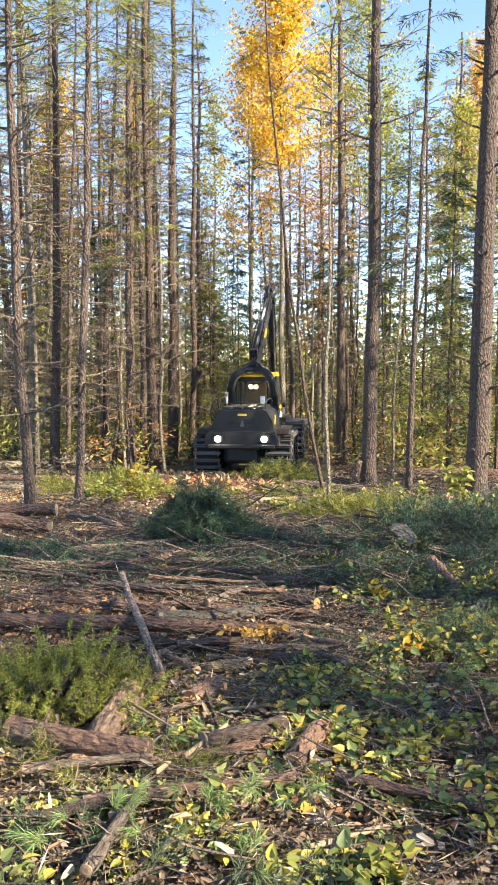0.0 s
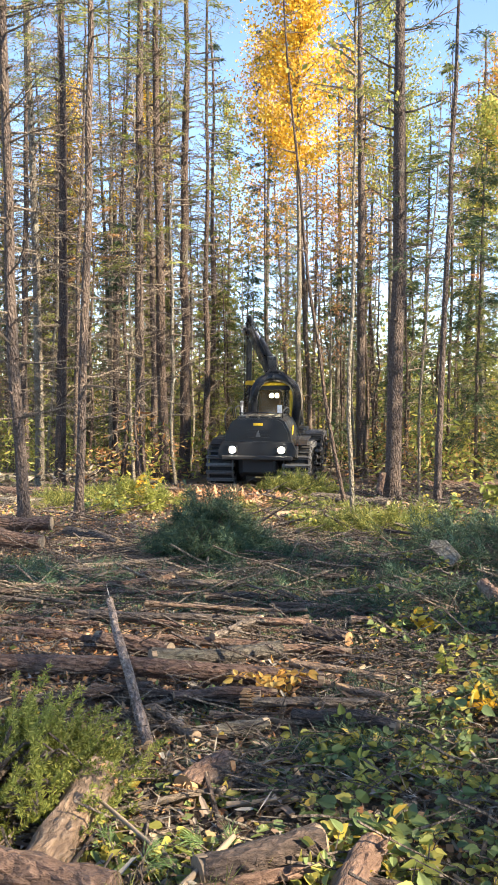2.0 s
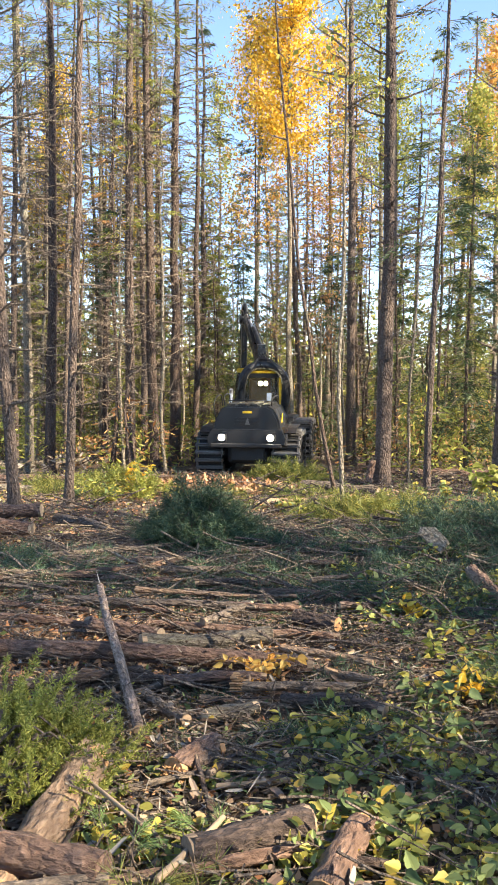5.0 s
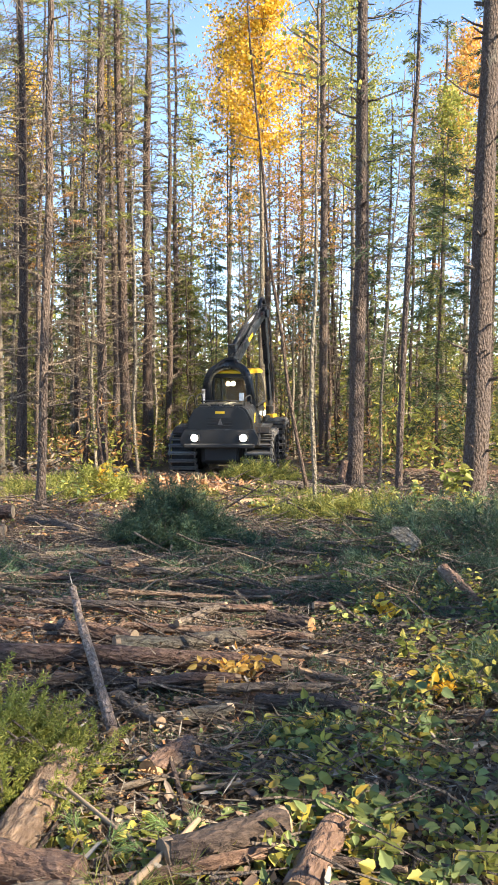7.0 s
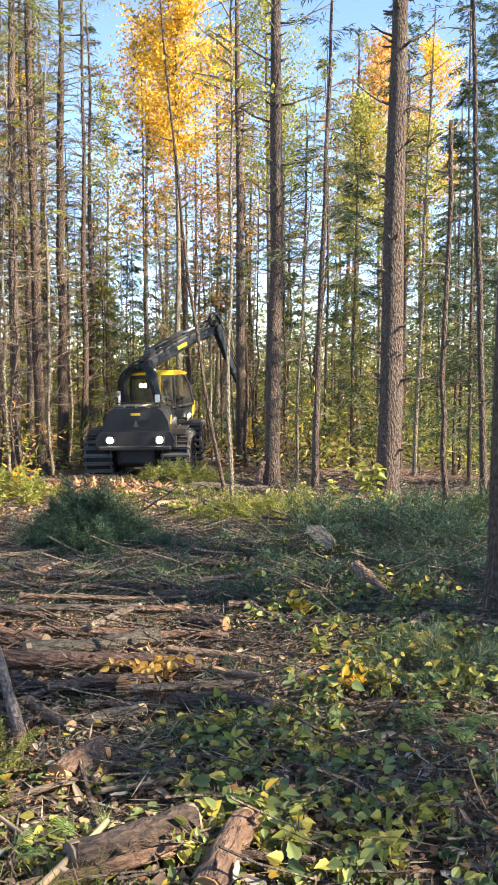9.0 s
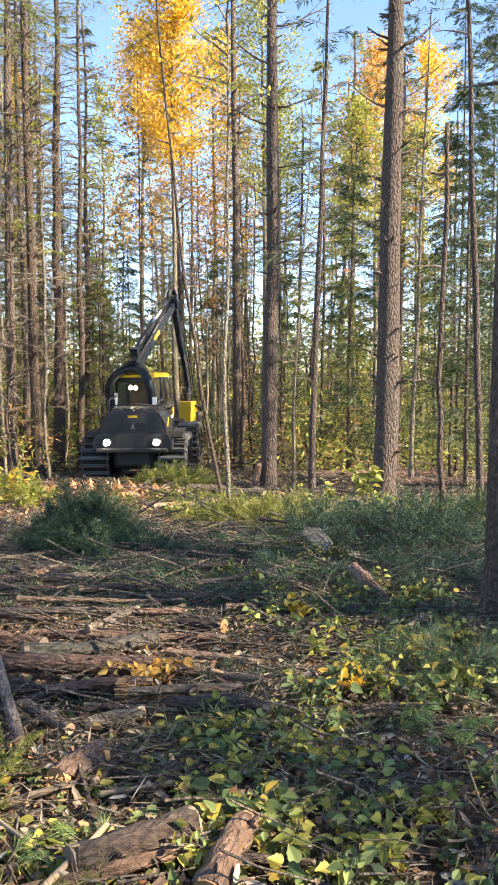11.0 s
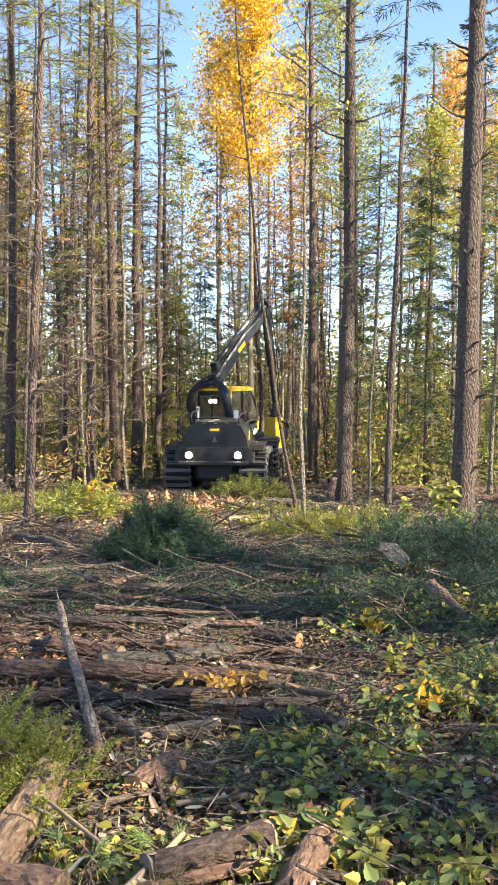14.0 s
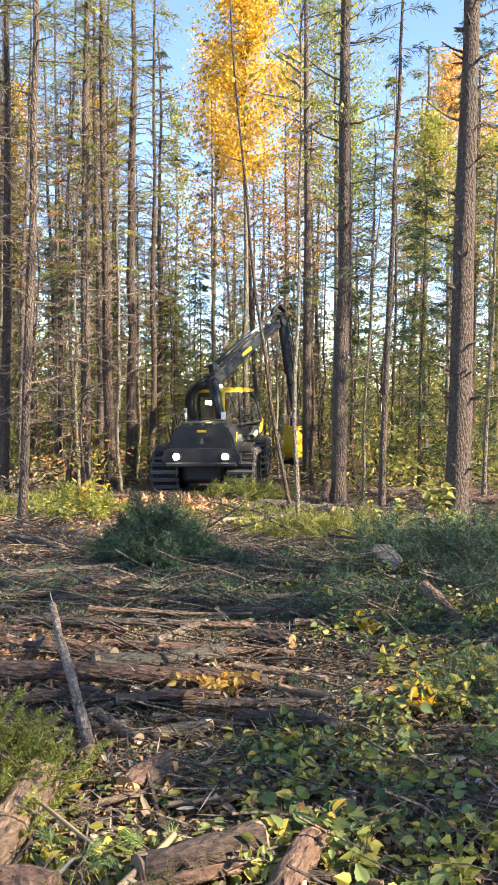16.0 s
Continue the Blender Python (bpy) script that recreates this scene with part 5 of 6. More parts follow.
def shrub(label, x, y, seed, high=0.5, spread=0.35, stems=7, leaves=14, size=0.07, mat=None, name="bramble_shrub", shape=OVAL, category="shrub", group="brambles", stem_mat=None):
    rng = np.random.default_rng(seed)
    root = thing(name, label, category, pose(x, y, float(ground_z(x, y))), group)
    for _ in range(stems):
        az, ln = rng.uniform(0, 2 * np.pi), high * rng.uniform(0.6, 1.2)
        out = spread * rng.uniform(0.2, 1.2)
        s = np.linspace(0, 1, 6)
        pts = np.stack([np.cos(az) * out * s ** 1.4, np.sin(az) * out * s ** 1.4, ln * (s - 0.25 * s * s)], 1) + rng.normal(0, 0.012, (6, 3)) * s[:, None]
        st = part("stem", Geo().tube(pts, np.linspace(0.005, 0.002, 6), 4, False), stem_mat or DEADWOOD, root)
        g = Geo()
        u = rng.uniform(0.3, 1, leaves)
        c = np.stack([np.interp(u, s, pts[:, k]) for k in range(3)], 1)
        dd = rng.normal(0, 1, (leaves, 3)) * [1, 1, 0.35]
        c += unit(dd) * size * 0.4
        leaf_blades(g, c, dd, size, rng, shape)
        part("leaves", g, mat or LEAF_GREEN, st, kind="stuff")
    return root


# logs on the strip
log("long brown-barked log lying across the strip", (-2.53, 5.27), (0.23, 5.13), 0.066, -0.01, seed=1)
log("short brown log with a pale sawn end", (-1.36, 5.96), (-0.80, 5.72), 0.072, 0.0, seed=2, ends=CUT)
log("grey lichen-spotted log beside the long one", (-0.90, 5.50), (-0.04, 5.88), 0.066, 0.0, LICHEN, 3)
log("thin barked stem among the slash", (-0.97, 6.26), (0.46, 5.96), 0.036, 0.0, seed=4)
log("pale split stem lying on the strip", (0.04, 5.63), (0.62, 5.32), 0.028, 0.0, PEELED, 5)
log("pale split stem in the slash", (0.25, 5.13), (0.63, 4.78), 0.028, 0.0, PEELED, 6)
log("dark rotten stem under leaves", (0.04, 4.53), (0.57, 4.28), 0.05, -0.01, BARK_SPRUCE, 7)
log("brown rotten stem under chips", (-0.19, 4.74), (0.46, 4.73), 0.03, 0.0, DEADWOOD, 8)
log("reddish stem end lying in chips", (-2.37, 6.15), (-1.27, 6.02), 0.035, 0.0, BARK_LOG, 9)
log("grey lichen-spotted stem with a pale sawn end", (-0.36, 4.20), (-0.10, 4.38), 0.042, 0.0, LICHEN, 10, ends=FRESH)
log("grey broken pole leaning over the logs", (-0.67, 4.0), (-1.34, 6.3), 0.034, -0.02, POLE_BARK, 11, name="pole", taper=0.8, lift2=0.25)
log("thick snapped pine log with pale bark", (-0.79, 3.44), (-0.91, 2.56), 0.098, 0.0, PEELED, 12, ends=TORN, lift2=-0.12)
splinters("torn orange end of the snapped log", -0.79, 3.42, float(ground_z(-0.79, 3.42)) + 0.11, 0.09, (0.12, 0.9, 0.25), 5, 150)
log("dark forked limb among the slash", (-1.33, 2.91), (-0.55, 2.57), 0.075, 0.0, BARK_LOG, 13, ends=BARK_LOG)
log("torn pale limb lying in needles", (-0.55, 2.54), (0.12, 2.80), 0.028, 0.0, BARK_LOG, 14)
log("thin pale limb on the needle litter", (-1.12, 2.42), (-0.53, 2.54), 0.026, 0.02, DEADWOOD, 15)
log("dark rotten log with a pale edge in the leaves", (-0.29, 2.72), (0.12, 2.96), 0.07, -0.02, BARK_SPRUCE, 16)
log("short barked log piece with an orange end", (0.15, 2.52), (0.31, 2.90), 0.062, -0.05, BARK_LOG, 17, ends=TORN, lift2=0.0)
log("brown log with a torn pale end", (1.77, 7.6), (1.90, 6.7), 0.066, 0.13, BARK_LOG, 18, ends=FRESH, lift2=-0.05)
log("pale bare stick lying on brush", (1.45, 5.48), (2.01, 6.21), 0.022, 0.06, CUT, 19, name="stick")
log("grey curved limb on bare soil", (0.71, 3.36), (1.14, 4.02), 0.018, 0.01, DRY_LIMB, 20, name="stick")
log("grey limb end on bare soil", (1.13, 4.0), (1.33, 4.16), 0.017, 0.01, DRY_LIMB, 94, name="stick")
log("grey limb among the brambles", (1.15, 4.24), (1.63, 3.83), 0.016, 0.06, DEADWOOD, 21, name="stick")
log("pale thin limb beside the tree", (1.73, 4.73), (1.91, 4.28), 0.018, 0.04, DEADWOOD, 22, name="stick")
log("thin pale forked stick", (-0.37, 2.52), (-0.19, 2.98), 0.012, 0.10, CUT, 23, name="stick")
log("thin tan stick in the leaves", (-0.24, 3.37), (0.06, 3.40), 0.011, 0.05, CUT, 24, name="stick")
log("thin tan twig over the fir", (-1.51, 4.26), (-0.47, 2.83), 0.008, 0.16, CUT, 25, name="stick")
log("grey limb in the brush", (0.76, 7.91), (2.07, 8.85), 0.022, 0.06, DEADWOOD, 26, name="stick")
log("dark limb curving over the brush", (1.37, 11.80), (2.28, 10.74), 0.022, 0.2, BARK_SPRUCE, 27, name="stick")
log("log with a pale sawn end, stacked at the trees", (-5.88, 11.26), (-3.33, 11.33), 0.125, 0.05, BARK_LOG, 28, ends=CUT)
log("log with a pale sawn end, stacked at the trees", (-6.62, 12.69), (-3.59, 12.71), 0.12, 0.12, BARK_LOG, 29, ends=CUT)
log("grey log end at the thin tree", (-3.41, 12.94), (-2.33, 11.69), 0.09, 0.0, DEADWOOD, 30)
log("brown limb by the green heap", (-2.73, 11.49), (-1.70, 12.05), 0.05, 0.02, BARK_LOG, 31)
log("thin grey limb on the litter", (-2.52, 9.03), (-1.30, 8.76), 0.04, 0.02, DEADWOOD, 32)
log("brown limb on the litter", (-2.09, 7.86), (-1.16, 8.57), 0.035, 0.02, BARK_LOG, 33)
log("grey limb on the litter", (-2.31, 9.70), (-1.36, 9.37), 0.045, 0.02, BARK_LOG, 34)
log("thin pale pole across green brush", (-3.19, 9.44), (-2.02, 7.60), 0.014, 0.12, CUT, 35, name="stick")
log("sunlit log lying among far trunks", (-8.63, 21.87), (-5.16, 20.63), 0.12, 0.0, BARK_LOG, 36)
log("sunlit log lying among far trunks", (-7.27, 18.41), (-5.33, 18.30), 0.10, 0.0, BARK_PALE, 37)
log("grey log in a far pile", (-7.85, 33.25), (-5.40, 37.40), 0.15, 0.2, DEADWOOD, 38)
log("grey log in a far pile", (-6.94, 30.28), (-4.98, 32.24), 0.15, 0.0, DEADWOOD, 39)
log("grey log in a far pile", (-10.03, 26.36), (-6.41, 28.82), 0.14, 0.0, BARK_PALE, 40)
log("sunlit fallen trunk behind the pines", (3.06, 24.03), (7.84, 23.17), 0.14, 0.0, BARK_LOG, 41)
log("fallen grey log beside the pine", (0.58, 18.85), (2.16, 17.87), 0.12, 0.0, DEADWOOD, 42)
log("fallen sunlit log behind the thick pine", (5.60, 20.40), (9.34, 18.80), 0.12, 0.0, BARK_LOG, 43)
log("short cut log leaning by the pine", (2.2, 20.2), (2.34, 20.5), 0.09, 0.0, BARK_LOG, 44, lift2=0.55)

log("grey limb across the slash", (-0.57, 4.96), (-1.10, 4.20), 0.022, 0.03, DEADWOOD, 51, name="stick")
log("broken pale limb by the pole", (-0.71, 4.51), (-0.45, 4.13), 0.036, 0.0, DRY_LIMB, 52)
log("dark limb in the slash", (-1.41, 4.63), (-0.80, 4.92), 0.03, 0.02, BARK_SPRUCE, 53)
log("brown stem under the leaves", (-0.64, 4.72), (-0.06, 4.85), 0.032, 0.02, BARK_LOG, 54)
log("orange torn stump in the slash", (-0.28, 3.72), (-0.43, 3.46), 0.07, -0.02, BARK_LOG, 56, ends=TORN)
splinters("frayed orange end of a torn stump", -0.43, 3.45, float(ground_z(-0.43, 3.45)) + 0.07, 0.06, (-0.5, -0.8, 0.35), 6, 90)
log("brown stem on the strip", (-0.07, 6.00), (0.42, 5.95), 0.035, 0.0, BARK_LOG, 57)
log("short torn log with an orange top", (0.15, 6.38), (0.46, 6.19), 0.066, 0.0, BARK_SPRUCE, 58, ends=TORN)
splinters("torn orange top of a rotten log", 0.20, 6.32, float(ground_z(0.20, 6.32)) + 0.09, 0.05, (-0.3, -0.6, 0.6), 7, 60)
log("grey stem lying on the strip", (-0.54, 6.14), (-0.26, 6.60), 0.03, 0.06, DEADWOOD, 59)
log("grey stem with a fresh pale end in the brush", (-0.45, 6.32), (-0.21, 6.87), 0.045, 0.0, DEADWOOD, 60, ends=FRESH)
log("long brown limb on the litter", (-2.51, 6.76), (-1.47, 6.53), 0.028, 0.0, BARK_LOG, 61)
log("grey limb on brush", (0.33, 7.74), (1.10, 8.06), 0.028, 0.05, DEADWOOD, 62)
log("curved grey limb on brush", (-0.04, 8.13), (0.31, 7.37), 0.02, 0.06, DEADWOOD, 63, name="stick")
log("sunlit limb near the machine", (-3.47, 22.42), (-1.40, 21.01), 0.06, 0.05, PEELED, 64)
log("sunlit limb near the machine", (-2.71, 20.16), (-1.78, 22.17), 0.05, 0.1, PEELED, 65)
log("sunlit log on the strip", (-0.21, 16.08), (1.16, 17.13), 0.06, 0.0, PEELED, 66)
log("sunlit log between the pines", (0.87, 21.24), (2.64, 20.68), 0.07, 0.0, BARK_LOG, 67)
log("sunlit stem at the thick pine", (3.66, 14.83), (4.49, 12.98), 0.04, 0.03, PEELED, 68)

log("dark leaning stick in the leaves", (-0.22, 3.08), (-0.34, 3.52), 0.012, 0.0, BARK_SPRUCE, 81, name="stick", lift2=0.12)
log("dark limb by the bare soil", (0.73, 2.68), (1.02, 3.10), 0.017, 0.03, BARK_SPRUCE, 82, name="stick")
log("grey-brown limb in the shaded slash", (-2.75, 9.96), (-1.45, 9.95), 0.055, 0.02, DEADWOOD, 83)
log("grey-brown limb in the shaded slash", (-2.0, 9.2), (-0.95, 9.45), 0.05, 0.02, BARK_LOG, 84)
log("grey-brown limb in the shaded slash", (-2.35, 8.9), (-1.15, 8.85), 0.045, 0.0, DEADWOOD, 85)
log("short pale bark piece on the litter", (-1.95, 10.6), (-1.72, 10.45), 0.05, 0.0, PEELED, 86)
log("rotten brown stem across the slash", (-1.15, 4.86), (-0.15, 4.80), 0.05, -0.01, BARK_SPRUCE, 87)
splinters("pale torn chunk on a rotten stem", -0.22, 4.74, float(ground_z(-0.22, 4.74)) + 0.10, 0.07, (0.9, -0.3, 0.1), 8, 70)
log("brown limb at the edge of the litter", (-0.75, 2.05), (0.15, 2.30), 0.036, 0.0, BARK_LOG, 89)
log("dark limb at the edge of the litter", (-0.95, 1.95), (-0.40, 2.12), 0.03, 0.0, BARK_SPRUCE, 90)
log("pale stick on the near litter", (0.2, 1.75), (0.9, 2.2), 0.014, 0.04, CUT, 91, name="stick")
log("grey root end on the near litter", (-0.62, 1.5), (-0.52, 2.02), 0.028, 0.02, DEADWOOD, 92)
log("brown stem in the near leaves", (0.35, 2.35), (0.95, 2.05), 0.03, 0.0, BARK_LOG, 93)

# limbs strewn over the strip
_r = np.random.default_rng(311)
for _i in range(64):
    _x, _y = _r.uniform(-2.9, 1.0), _r.uniform(6.3, 11.8)
    _x *= 0.55 + 0.05 * _y
    _a, _n = _r.normal(0, 0.4), _r.uniform(0.3, 0.85)
    log(("grey dry limb strewn on the strip", "brown barked limb strewn on the strip", "pale peeled limb strewn on the strip")[(0, 1, 0, 1, 2)[_i % 5]], (_x - _n * math.cos(_a), _y - _n * math.sin(_a)), (_x + _n * math.cos(_a), _y + _n * math.sin(_a)),
        _r.uniform(0.014, 0.042), _r.uniform(0.0, 0.05), (DEADWOOD, BARK_LOG, DRY_LIMB, BARK_SPRUCE, PEELED)[_i % 5], 400 + _i, name="limb", taper=0.6, stubs=1)
for _i in range(26):
    _x, _y = _r.uniform(-1.0, 1.3), _r.uniform(2.3, 5.2)
    _x *= 0.5 + 0.16 * _y
    _a, _n = _r.normal(0, 0.6), _r.uniform(0.12, 0.35)
    log(("grey dry limb in the near slash", "dark limb in the near slash")[_i % 2], (_x - _n * math.cos(_a), _y - _n * math.sin(_a)), (_x + _n * math.cos(_a), _y + _n * math.sin(_a)),
        _r.uniform(0.008, 0.022), _r.uniform(0.03, 0.08), (DRY_LIMB, BARK_SPRUCE)[_i % 2], 500 + _i, name="limb", taper=0.6, stubs=1)

# bark slab standing out of the brush
_slab = Geo().slab([(0, 0), (0.16, 0.05), (0.20, 0.34), (0.10, 0.50), (0.02, 0.44)], 1, -0.02, 0.02)
solo("bark_slab", _slab, BARK_PALE, "pale broken bark slab lying in brush", "wood", m=pose(1.75, 8.95, float(ground_z(1.75, 8.95)) + 0.16, -72, -35, 15))

# green heaps
bough_heap("pine_brush", "heap of dark green cut pine boughs", -0.93, 10.4, 0.50, 0.5, 0.70, 230, 61, NEEDLE_BLUE, 0.55, (0.095, 0.008), 230, flat=0.55)
bough_heap("pine_brush", "flattened bed of cut pine boughs", 0.3, 9.7, 1.5, 2.2, 0.09, 230, 62, NEEDLE_BLUE, 0.8, (0.095, 0.008), 140, flat=0.05)
bough_heap("pine_brush", "flattened bed of cut pine boughs", 1.7, 9.4, 1.0, 1.8, 0.12, 110, 63, NEEDLE_BLUE, 0.8, (0.095, 0.008), 140, flat=0.05)
bough_heap("pine_brush", "dark green brush by the thick pine", 2.9, 10.4, 1.4, 1.8, 0.40, 210, 64, NEEDLE_BLUE, 0.8, (0.095, 0.009), 150)
bough_heap("pine_brush", "dark green brush below the pines", 1.5, 13.2, 1.1, 1.0, 0.2, 90, 65, NEEDLE, 0.7, (0.12, 0.011), 150)
bough_heap("pine_brush", "green cut boughs beside the logs", -3.0, 8.6, 1.3, 1.2, 0.12, 120, 66, NEEDLE_BLUE, 0.8, (0.12, 0.008), 160, flat=0.1)
bough_heap("pine_brush", "green boughs lying in front of the machine", 0.30, 21.5, 0.8, 1.0, 0.30, 100, 67, NEEDLE, 0.7, (0.14, 0.014), 150)
bough_heap("pine_brush", "sunlit green boughs on the strip", -0.2, 17.2, 1.9, 1.8, 0.12, 90, 68, NEEDLE, 0.7, (0.10, 0.014), 90, flat=0.1)
bough_heap("young_fir", "yellow-green young fir pressed down by logs", -1.24, 3.42, 0.42, 0.45, 0.34, 190, 69, NEEDLE_LIME, 0.42, (0.026, 0.0055), 460, category="shrub")
bough_heap("pine_brush", "sunlit yellow-green brush at the trees", -3.0, 16.9, 0.9, 0.8, 0.5, 80, 70, NEEDLE_LIME, 0.6, (0.10, 0.014), 130)
bough_heap("pine_brush", "green pine boughs among the brambles", 1.75, 4.7, 0.35, 0.35, 0.2, 26, 71, NEEDLE_BLUE, 0.4, (0.13, 0.004), 160, flat=0.4)
bough_heap("pine_brush", "bright pine shoots in the needle litter", -0.8, 2.5, 0.45, 0.25, 0.08, 16, 72, NEEDLE, 0.35, (0.09, 0.003), 130, flat=0.2)
bough_heap("pine_brush", "green brush along the strip's edge", 5.0, 12.4, 1.4, 1.8, 0.24, 90, 73, NEEDLE_DARK, 0.8, (0.12, 0.012), 140)
bough_heap("pine_brush", "pine boughs strewn over the near litter", -0.5, 1.4, 0.7, 0.7, 0.10, 36, 75, NEEDLE_BLUE, 0.4, (0.07, 0.0035), 150, flat=0.1)
bough_heap("pine_brush", "pine boughs strewn over the near litter", 0.5, 1.0, 0.6, 0.7, 0.10, 30, 76, NEEDLE_BLUE, 0.4, (0.07, 0.0035), 150, flat=0.1)
bough_heap("pine_brush", "sparse grey-green boughs pressed flat on the strip", -0.4, 7.6, 1.3, 1.0, 0.07, 70, 77, NEEDLE_BLUE, 0.8, (0.11, 0.007), 120, flat=0.02)
bough_heap("pine_brush", "sparse grey-green boughs pressed flat on the strip", 1.4, 7.3, 1.2, 1.0, 0.13, 130, 78, NEEDLE_BLUE, 0.8, (0.11, 0.007), 120, flat=0.02)
bough_heap("pine_brush", "sparse grey-green boughs pressed flat on the strip", -2.3, 7.4, 1.0, 0.8, 0.07, 50, 79, NEEDLE_BLUE, 0.8, (0.11, 0.007), 120, flat=0.02)
bough_heap("pine_brush", "dark green boughs beside a torn log", 2.5, 8.0, 0.9, 1.0, 0.16, 110, 81, NEEDLE_BLUE, 0.7, (0.11, 0.007), 130, flat=0.15)
bough_heap("pine_brush", "grey-green boughs and twigs among the leaves", 0.5, 4.3, 0.9, 0.8, 0.06, 50, 80, NEEDLE_BLUE, 0.5, (0.08, 0.005), 130, flat=0.05)
bough_heap("pine_brush", "low green brush beside fallen logs", -4.4, 18.5, 1.2, 1.0, 0.2, 60, 74, NEEDLE, 0.7, (0.13, 0.014), 110)


# brambles and seedlings
def brambles():
    rng = np.random.default_rng(91)
    lab = "low bramble with green and yellowing leaves"
    n = 0
    for (x0, x1, y0, y1), count, high, size in (((0.7, 1.9, 4.2, 5.6), 26, 0.24, 0.056), ((1.2, 2.2, 5.4, 7.0), 14, 0.22, 0.056), ((0.05, 1.0, 3.3, 4.5), 26, 0.13, 0.05), ((0.1, 0.9, 2.5, 3.3), 18, 0.15, 0.054),
                                                ((0.9, 1.7, 2.4, 3.4), 13, 0.16, 0.058), ((0.7, 2.4, 6.4, 9.6), 34, 0.24, 0.058), ((-0.7, 0.3, 2.6, 3.9), 20, 0.10, 0.045), ((-0.2, 1.1, 1.4, 2.5), 18, 0.14, 0.05), ((-1.0, -0.2, 1.3, 2.3), 12, 0.10, 0.05),
                                                ((2.2, 4.5, 11.8, 15), 14, 0.5, 0.09), ((-3.6, -2.2, 15, 18), 8, 0.6, 0.10), ((0.2, 1.8, 12.2, 14.5), 10, 0.32, 0.08)):
        for _ in range(count):
            n += 1
            shrub(lab, rng.uniform(x0, x1), rng.uniform(y0, y1), 900 + n, high * rng.uniform(0.6, 1.35), 0.22, 4, 11, size * rng.uniform(0.8, 1.2), (LEAF_GREEN, LEAF_LIME, LEAF_GREEN, LEAF_GREEN, LEAF_GREEN)[n % 5], shape=(OVAL, LEAF, OVAL)[n % 3])


brambles()
shrub("orange and yellow dying fern by the log", -0.09, 4.92, 81, 0.26, 0.2, 10, 16, 0.055, LEAF_ORANGE, name="fern", group="")
shrub("yellow seedling with bright leaves at the trunk", 3.61, 14.84, 82, 0.95, 0.25, 5, 14, 0.13, LEAF_LIME, name="maple_seedling", shape=LEAF, group="maple seedlings")
shrub("yellow maple seedling among the brambles", 1.69, 5.14, 83, 0.3, 0.15, 5, 9, 0.085, LEAF_YELLOW, name="maple_seedling", shape=LEAF, group="maple seedlings")
shrub("yellow maple seedling among the brambles", 1.12, 4.55, 84, 0.26, 0.15, 4, 6, 0.06, LEAF_YELLOW, name="maple_seedling", shape=LEAF, group="maple seedlings")
shrub("maple seedling with drooping lime leaves", 0.44, 2.79, 85, 0.24, 0.12, 5, 6, 0.056, LEAF_LIME, name="maple_seedling", shape=LEAF, group="maple seedlings")
shrub("maple seedling with yellow-green leaves", 0.80, 2.75, 86, 0.24, 0.12, 5, 6, 0.056, LEAF_LIME, name="maple_seedling", shape=LEAF, group="maple seedlings")
shrub("small yellow seedling on the brush", 1.08, 6.70, 87, 0.3, 0.2, 5, 9, 0.07, LEAF_YELLOW, name="maple_seedling", shape=LEAF, group="maple seedlings")
shrub("yellow-leaved seedling at the trees", -2.95, 17.2, 88, 0.8, 0.4, 6, 14, 0.10, LEAF_YELLOW, name="maple_seedling", shape=LEAF, group="maple seedlings")



def pine_sprig(x, y, seed, lift=0.08, tufts=3, needle=0.085):
    """A cut white-pine shoot: a twig with fans of long needles."""
    rng = np.random.default_rng(seed)
    root = thing("pine_sprig", "bright green long-needled pine sprig on the slash", "twig", pose(x, y, float(ground_z(x, y))), "pine sprigs")
    for _ in range(tufts):
        az = rng.uniform(0, 2 * np.pi)
        d = np.array([np.cos(az), np.sin(az), rng.uniform(0.1, 0.7)])
        tip = d * rng.uniform(0.08, 0.2) + [0, 0, lift]
        twig = part("shoot", Geo().tube(curve([(0, 0, 0), tip * 0.5 + rng.normal(0, 0.01, 3), tip], 4), 0.0035, 4, False), DRY_LIMB, root)
        k = 60
        dd = unit(d[None] * 0.9 + rng.normal(0, 0.5, (k, 3)))
        c = tip - d * rng.uniform(0, 0.05, k)[:, None]
        part("needles", Geo().quads(leaf_quads(c, dd, needle * rng.uniform(0.7, 1.2, k), 0.0022, rng, 0.15)), NEEDLE_FRESH, twig, kind="stuff")


for _i, (_x, _y) in enumerate(((-0.19, 2.94), (-0.56, 2.75), (-0.62, 1.9), (-0.40, 1.8), (-0.78, 1.75), (-0.2, 1.95), (1.33, 3.9), (1.22, 4.15), (1.48, 4.05), (1.38, 3.7), (1.05, 6.0), (0.1, 2.1), (-0.05, 1.6), (1.9, 5.0))):
    pine_sprig(_x, _y, 500 + _i, 0.06 + 0.02 * (_i % 3), 3 + _i % 3)

# bare pale bush at the strip's edge
_bare = Geo()
_r = np.random.default_rng(17)
for _ in range(9):
    _a = _r.uniform(0.1, 0.9) * np.pi
    _p = np.array([np.cos(_a) * 0.34, -0.1 * np.sin(_a), 0.42]) * _r.uniform(0.6, 1.1)
    _pts = curve([(0, 0, 0), _p * 0.5 + _r.normal(0, 0.03, 3), _p], 4)
    _bare.tube(_pts, np.linspace(0.006, 0.002, len(_pts)), 4, False)
    for _q in range(2, len(_pts), 2):
        _e = _pts[_q] + _r.normal(0, 0.07, 3)
        _bare.tube([_pts[_q], (_pts[_q] + _e) / 2 + _r.normal(0, 0.008, 3), _e], [0.004, 0.003, 0.001], 3, False)
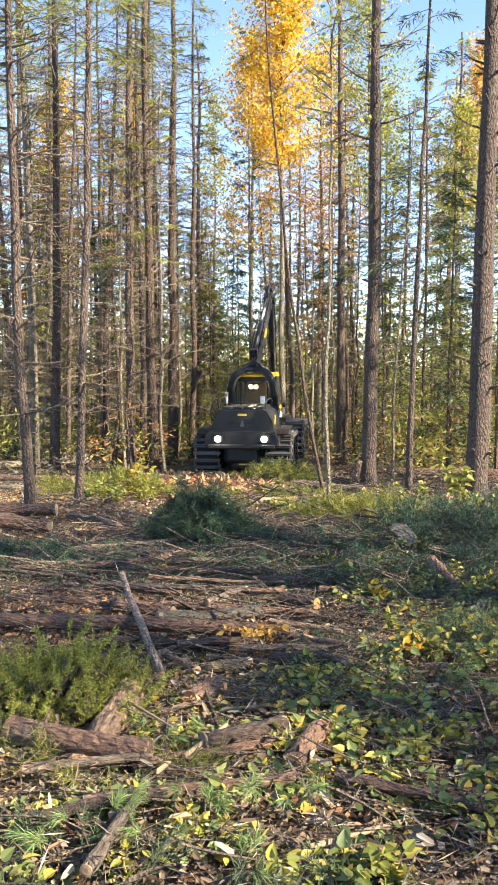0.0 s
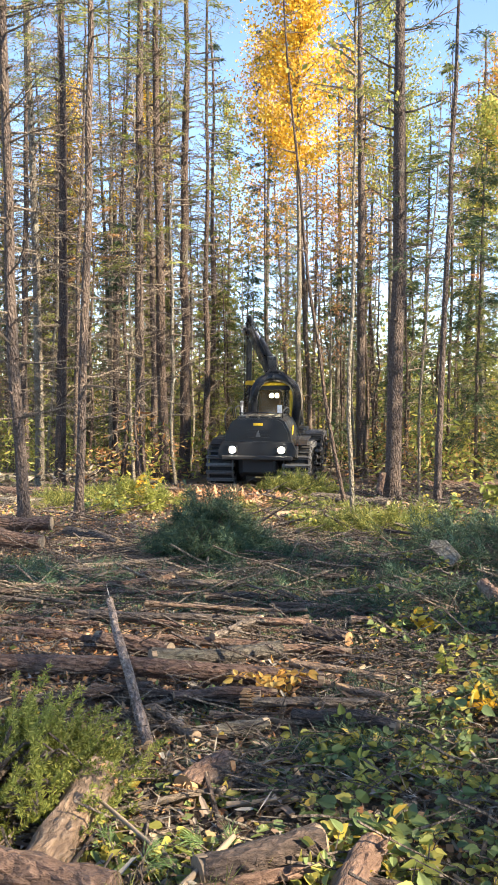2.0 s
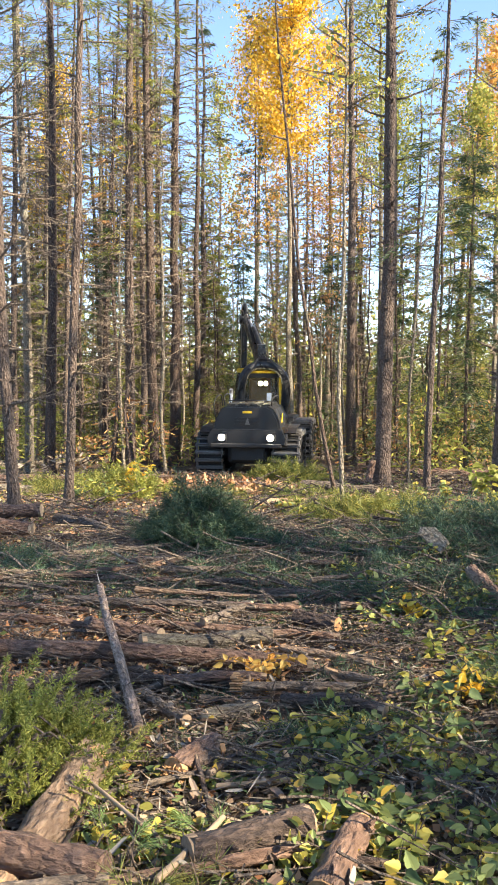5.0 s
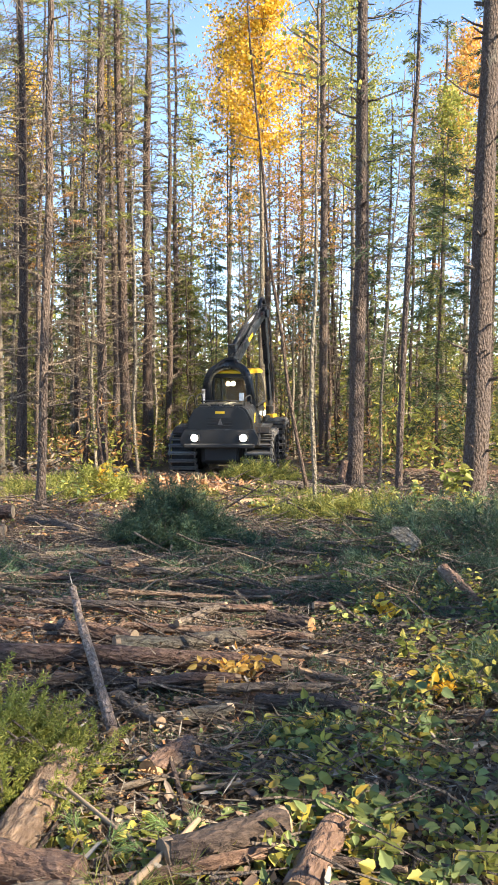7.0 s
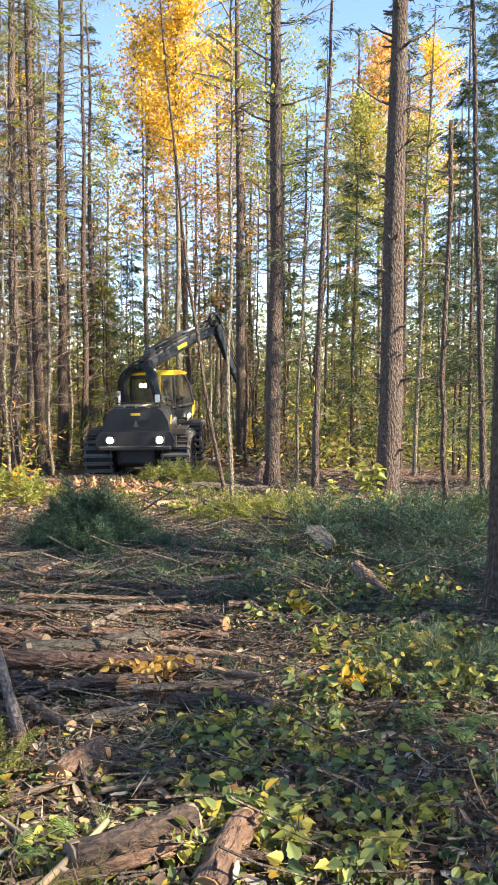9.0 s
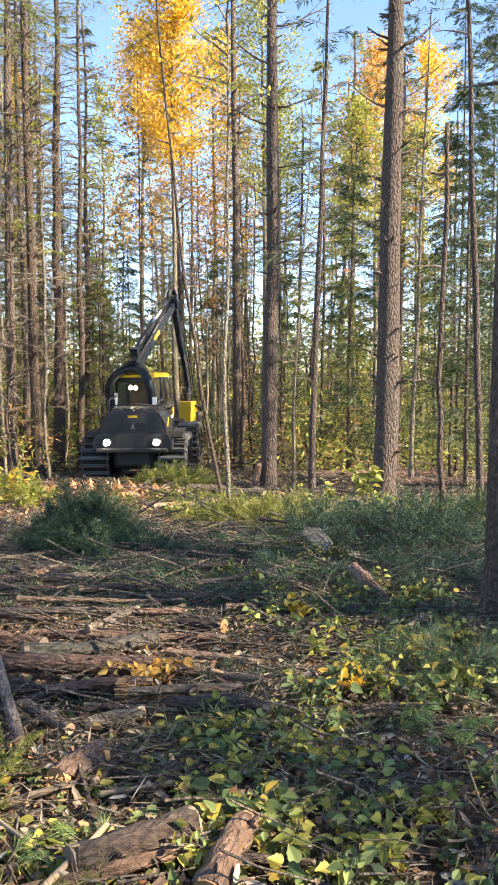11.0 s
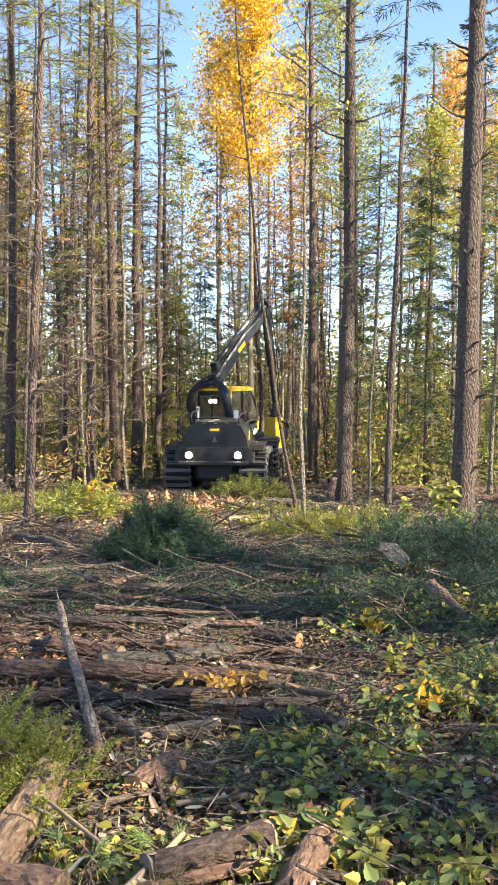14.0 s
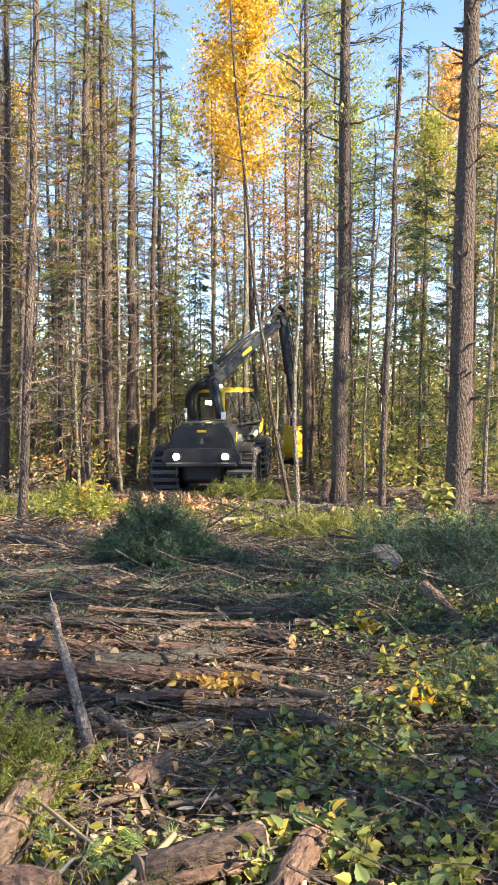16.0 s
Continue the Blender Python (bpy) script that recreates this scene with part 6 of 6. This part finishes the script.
solo("bare_bush", _bare, CUT, "pale bare-twigged dry bush", "shrub", m=pose(1.32, 3.0, -0.15))


# litter
def litter(name, label, count, xr, yr, size, mat, seed, lift=0.05, near=1.0, slim=0.7):
    rng = np.random.default_rng(seed)
    y = yr[0] + (yr[1] - yr[0]) * rng.uniform(0, 1, count) ** near
    half = np.maximum(2.2, 1.6 + 0.42 * y)
    x = rng.uniform(xr[0], xr[1], count) * half
    c = np.stack([x, y, ground_z(x, y) + 0.012 + lift * rng.uniform(0, 1, count) ** 3], 1)
    d = rng.normal(0, 1, (count, 3)) * [1, 1, 0.35]
    s = size * rng.uniform(0.5, 1.5, count) * (1 + y * 0.06)
    return solo(name, Geo().quads(leaf_quads(c, d, s, s * slim, rng)), mat, label, "litter", kind="stuff")


litter("leaf_litter", "brown and grey fallen leaves on the floor", 42000, (-1, 1), (-2.5, 26), 0.032, LITTER, 71, 0.05, 1.5)
_r = np.random.default_rng(70)
_k = 7000
_c = np.stack([_r.uniform(-1, 1, _k), 0.6 + 6.4 * _r.uniform(0, 1, _k) ** 0.8, np.zeros(_k)], 1)
_c[:, 0] *= 0.7 + 0.36 * _c[:, 1]
_c[:, 2] = ground_z(_c[:, 0], _c[:, 1]) + 0.015 + 0.10 * _r.uniform(0, 1, _k) ** 2
_g = Geo()
leaf_blades(_g, _c, _r.normal(0, 1, (_k, 3)) * [1, 1, 0.3], 0.027, _r, OVAL, 0.7)
solo("fallen_leaves", _g, LITTER, "curled tan and yellow leaves on the near slash", "litter", kind="stuff")
_k = 2600
_c = np.stack([_r.uniform(-1, 1, _k), 1.2 + 8.5 * _r.uniform(0, 1, _k), np.zeros(_k)], 1)
_c[:, 0] *= 0.6 + 0.36 * _c[:, 1]
_c[:, 2] = ground_z(_c[:, 0], _c[:, 1]) + 0.02 + 0.08 * _r.uniform(0, 1, _k) ** 2
_g = Geo()
leaf_blades(_g, _c, _r.normal(0, 1, (_k, 3)) * [1, 1, 0.3], 0.075, _r, [(0, 0.04), (0.1, 0.16), (0.7, 0.13), (1.0, 0.03), (0.85, -0.12), (0.2, -0.15)], 0.15)
solo("bark_flakes", _g, FLAKES, "brown, grey and pale bark flakes and wood chunks on the slash", "litter", kind="stuff")
_k = 3500
_c = np.stack([_r.normal(-1.7, 0.75, _k), _r.normal(6.0, 0.55, _k), np.zeros(_k)], 1)
_c[:, 2] = ground_z(_c[:, 0], _c[:, 1]) + 0.015 + 0.06 * _r.uniform(0, 1, _k) ** 2
solo("sawdust_patch", Geo().quads(leaf_quads(_c, _r.normal(0, 1, (_k, 3)) * [1, 1, 0.3], _r.uniform(0.03, 0.1, _k), 0.025, _r)), CHIPS, "red-brown bark shreds beside the logs", "litter", kind="stuff")
litter("chip_litter", "orange and pale bark and wood chips", 14000, (-1, 0.5), (2.0, 20), 0.03, CHIPS, 72, 0.05, 1.3)
litter("leaf_scraps", "green needle and leaf scraps on the slash", 12000, (-1, 1), (-2, 24), 0.03, LEAF_GREEN, 73, 0.08, 1.4)
litter("needle_duff", "brown needles and fine twigs strewn on the floor", 60000, (-1, 1), (-2.5, 20), 0.10, DUFF, 74, 0.09, 1.5, 0.05)
_r = np.random.default_rng(75)
_k = 5000
_c = np.stack([_r.normal(-2.0, 0.9, _k), _r.normal(19.5, 1.3, _k), np.zeros(_k)], 1)
_c[:, 2] = ground_z(_c[:, 0], _c[:, 1]) + 0.03 + 0.25 * _r.uniform(0, 1, _k) ** 2 * np.exp(-((_c[:, 0] + 2.0) ** 2 + (_c[:, 1] - 19.5) ** 2) / 1.6)
solo("chip_heap", Geo().quads(leaf_quads(_c, _r.normal(0, 1, (_k, 3)) * [1, 1, 0.5], _r.uniform(0.08, 0.28, _k), 0.06, _r)), CHIPS, "sunlit heap of pale chips and limbs", "litter", kind="stuff")
stick_bundle("twig_litter", "grey twigs scattered over the slash", 0.0, 4.4, 2.2, 2.4, 950, 76, 0.5, 0.0048, None, 0.13)
stick_bundle("twig_litter", "grey and brown limbs scattered on the strip", -0.4, 9.0, 4.0, 3.5, 1700, 77, 0.8, 0.0075)
stick_bundle("twig_litter", "fallen limbs between the trunks", 0.0, 18.0, 8.0, 6.0, 600, 78, 1.4, 0.016)
stick_bundle("twig_litter", "grey twigs on the near litter", 0.0, 0.9, 1.6, 1.8, 350, 79, 0.5, 0.005)
stick_bundle("dry_limb_litter", "pale dry limbs lying over the green boughs", 0.4, 9.8, 3.2, 2.6, 320, 80, 1.1, 0.009, DRY_LIMB, 0.2)
stick_bundle("dry_limb_litter", "thin tan twigs lying over the near leaves", -0.1, 3.2, 1.5, 1.6, 70, 81, 0.5, 0.0042, DRY_LIMB, 0.14)

motions()
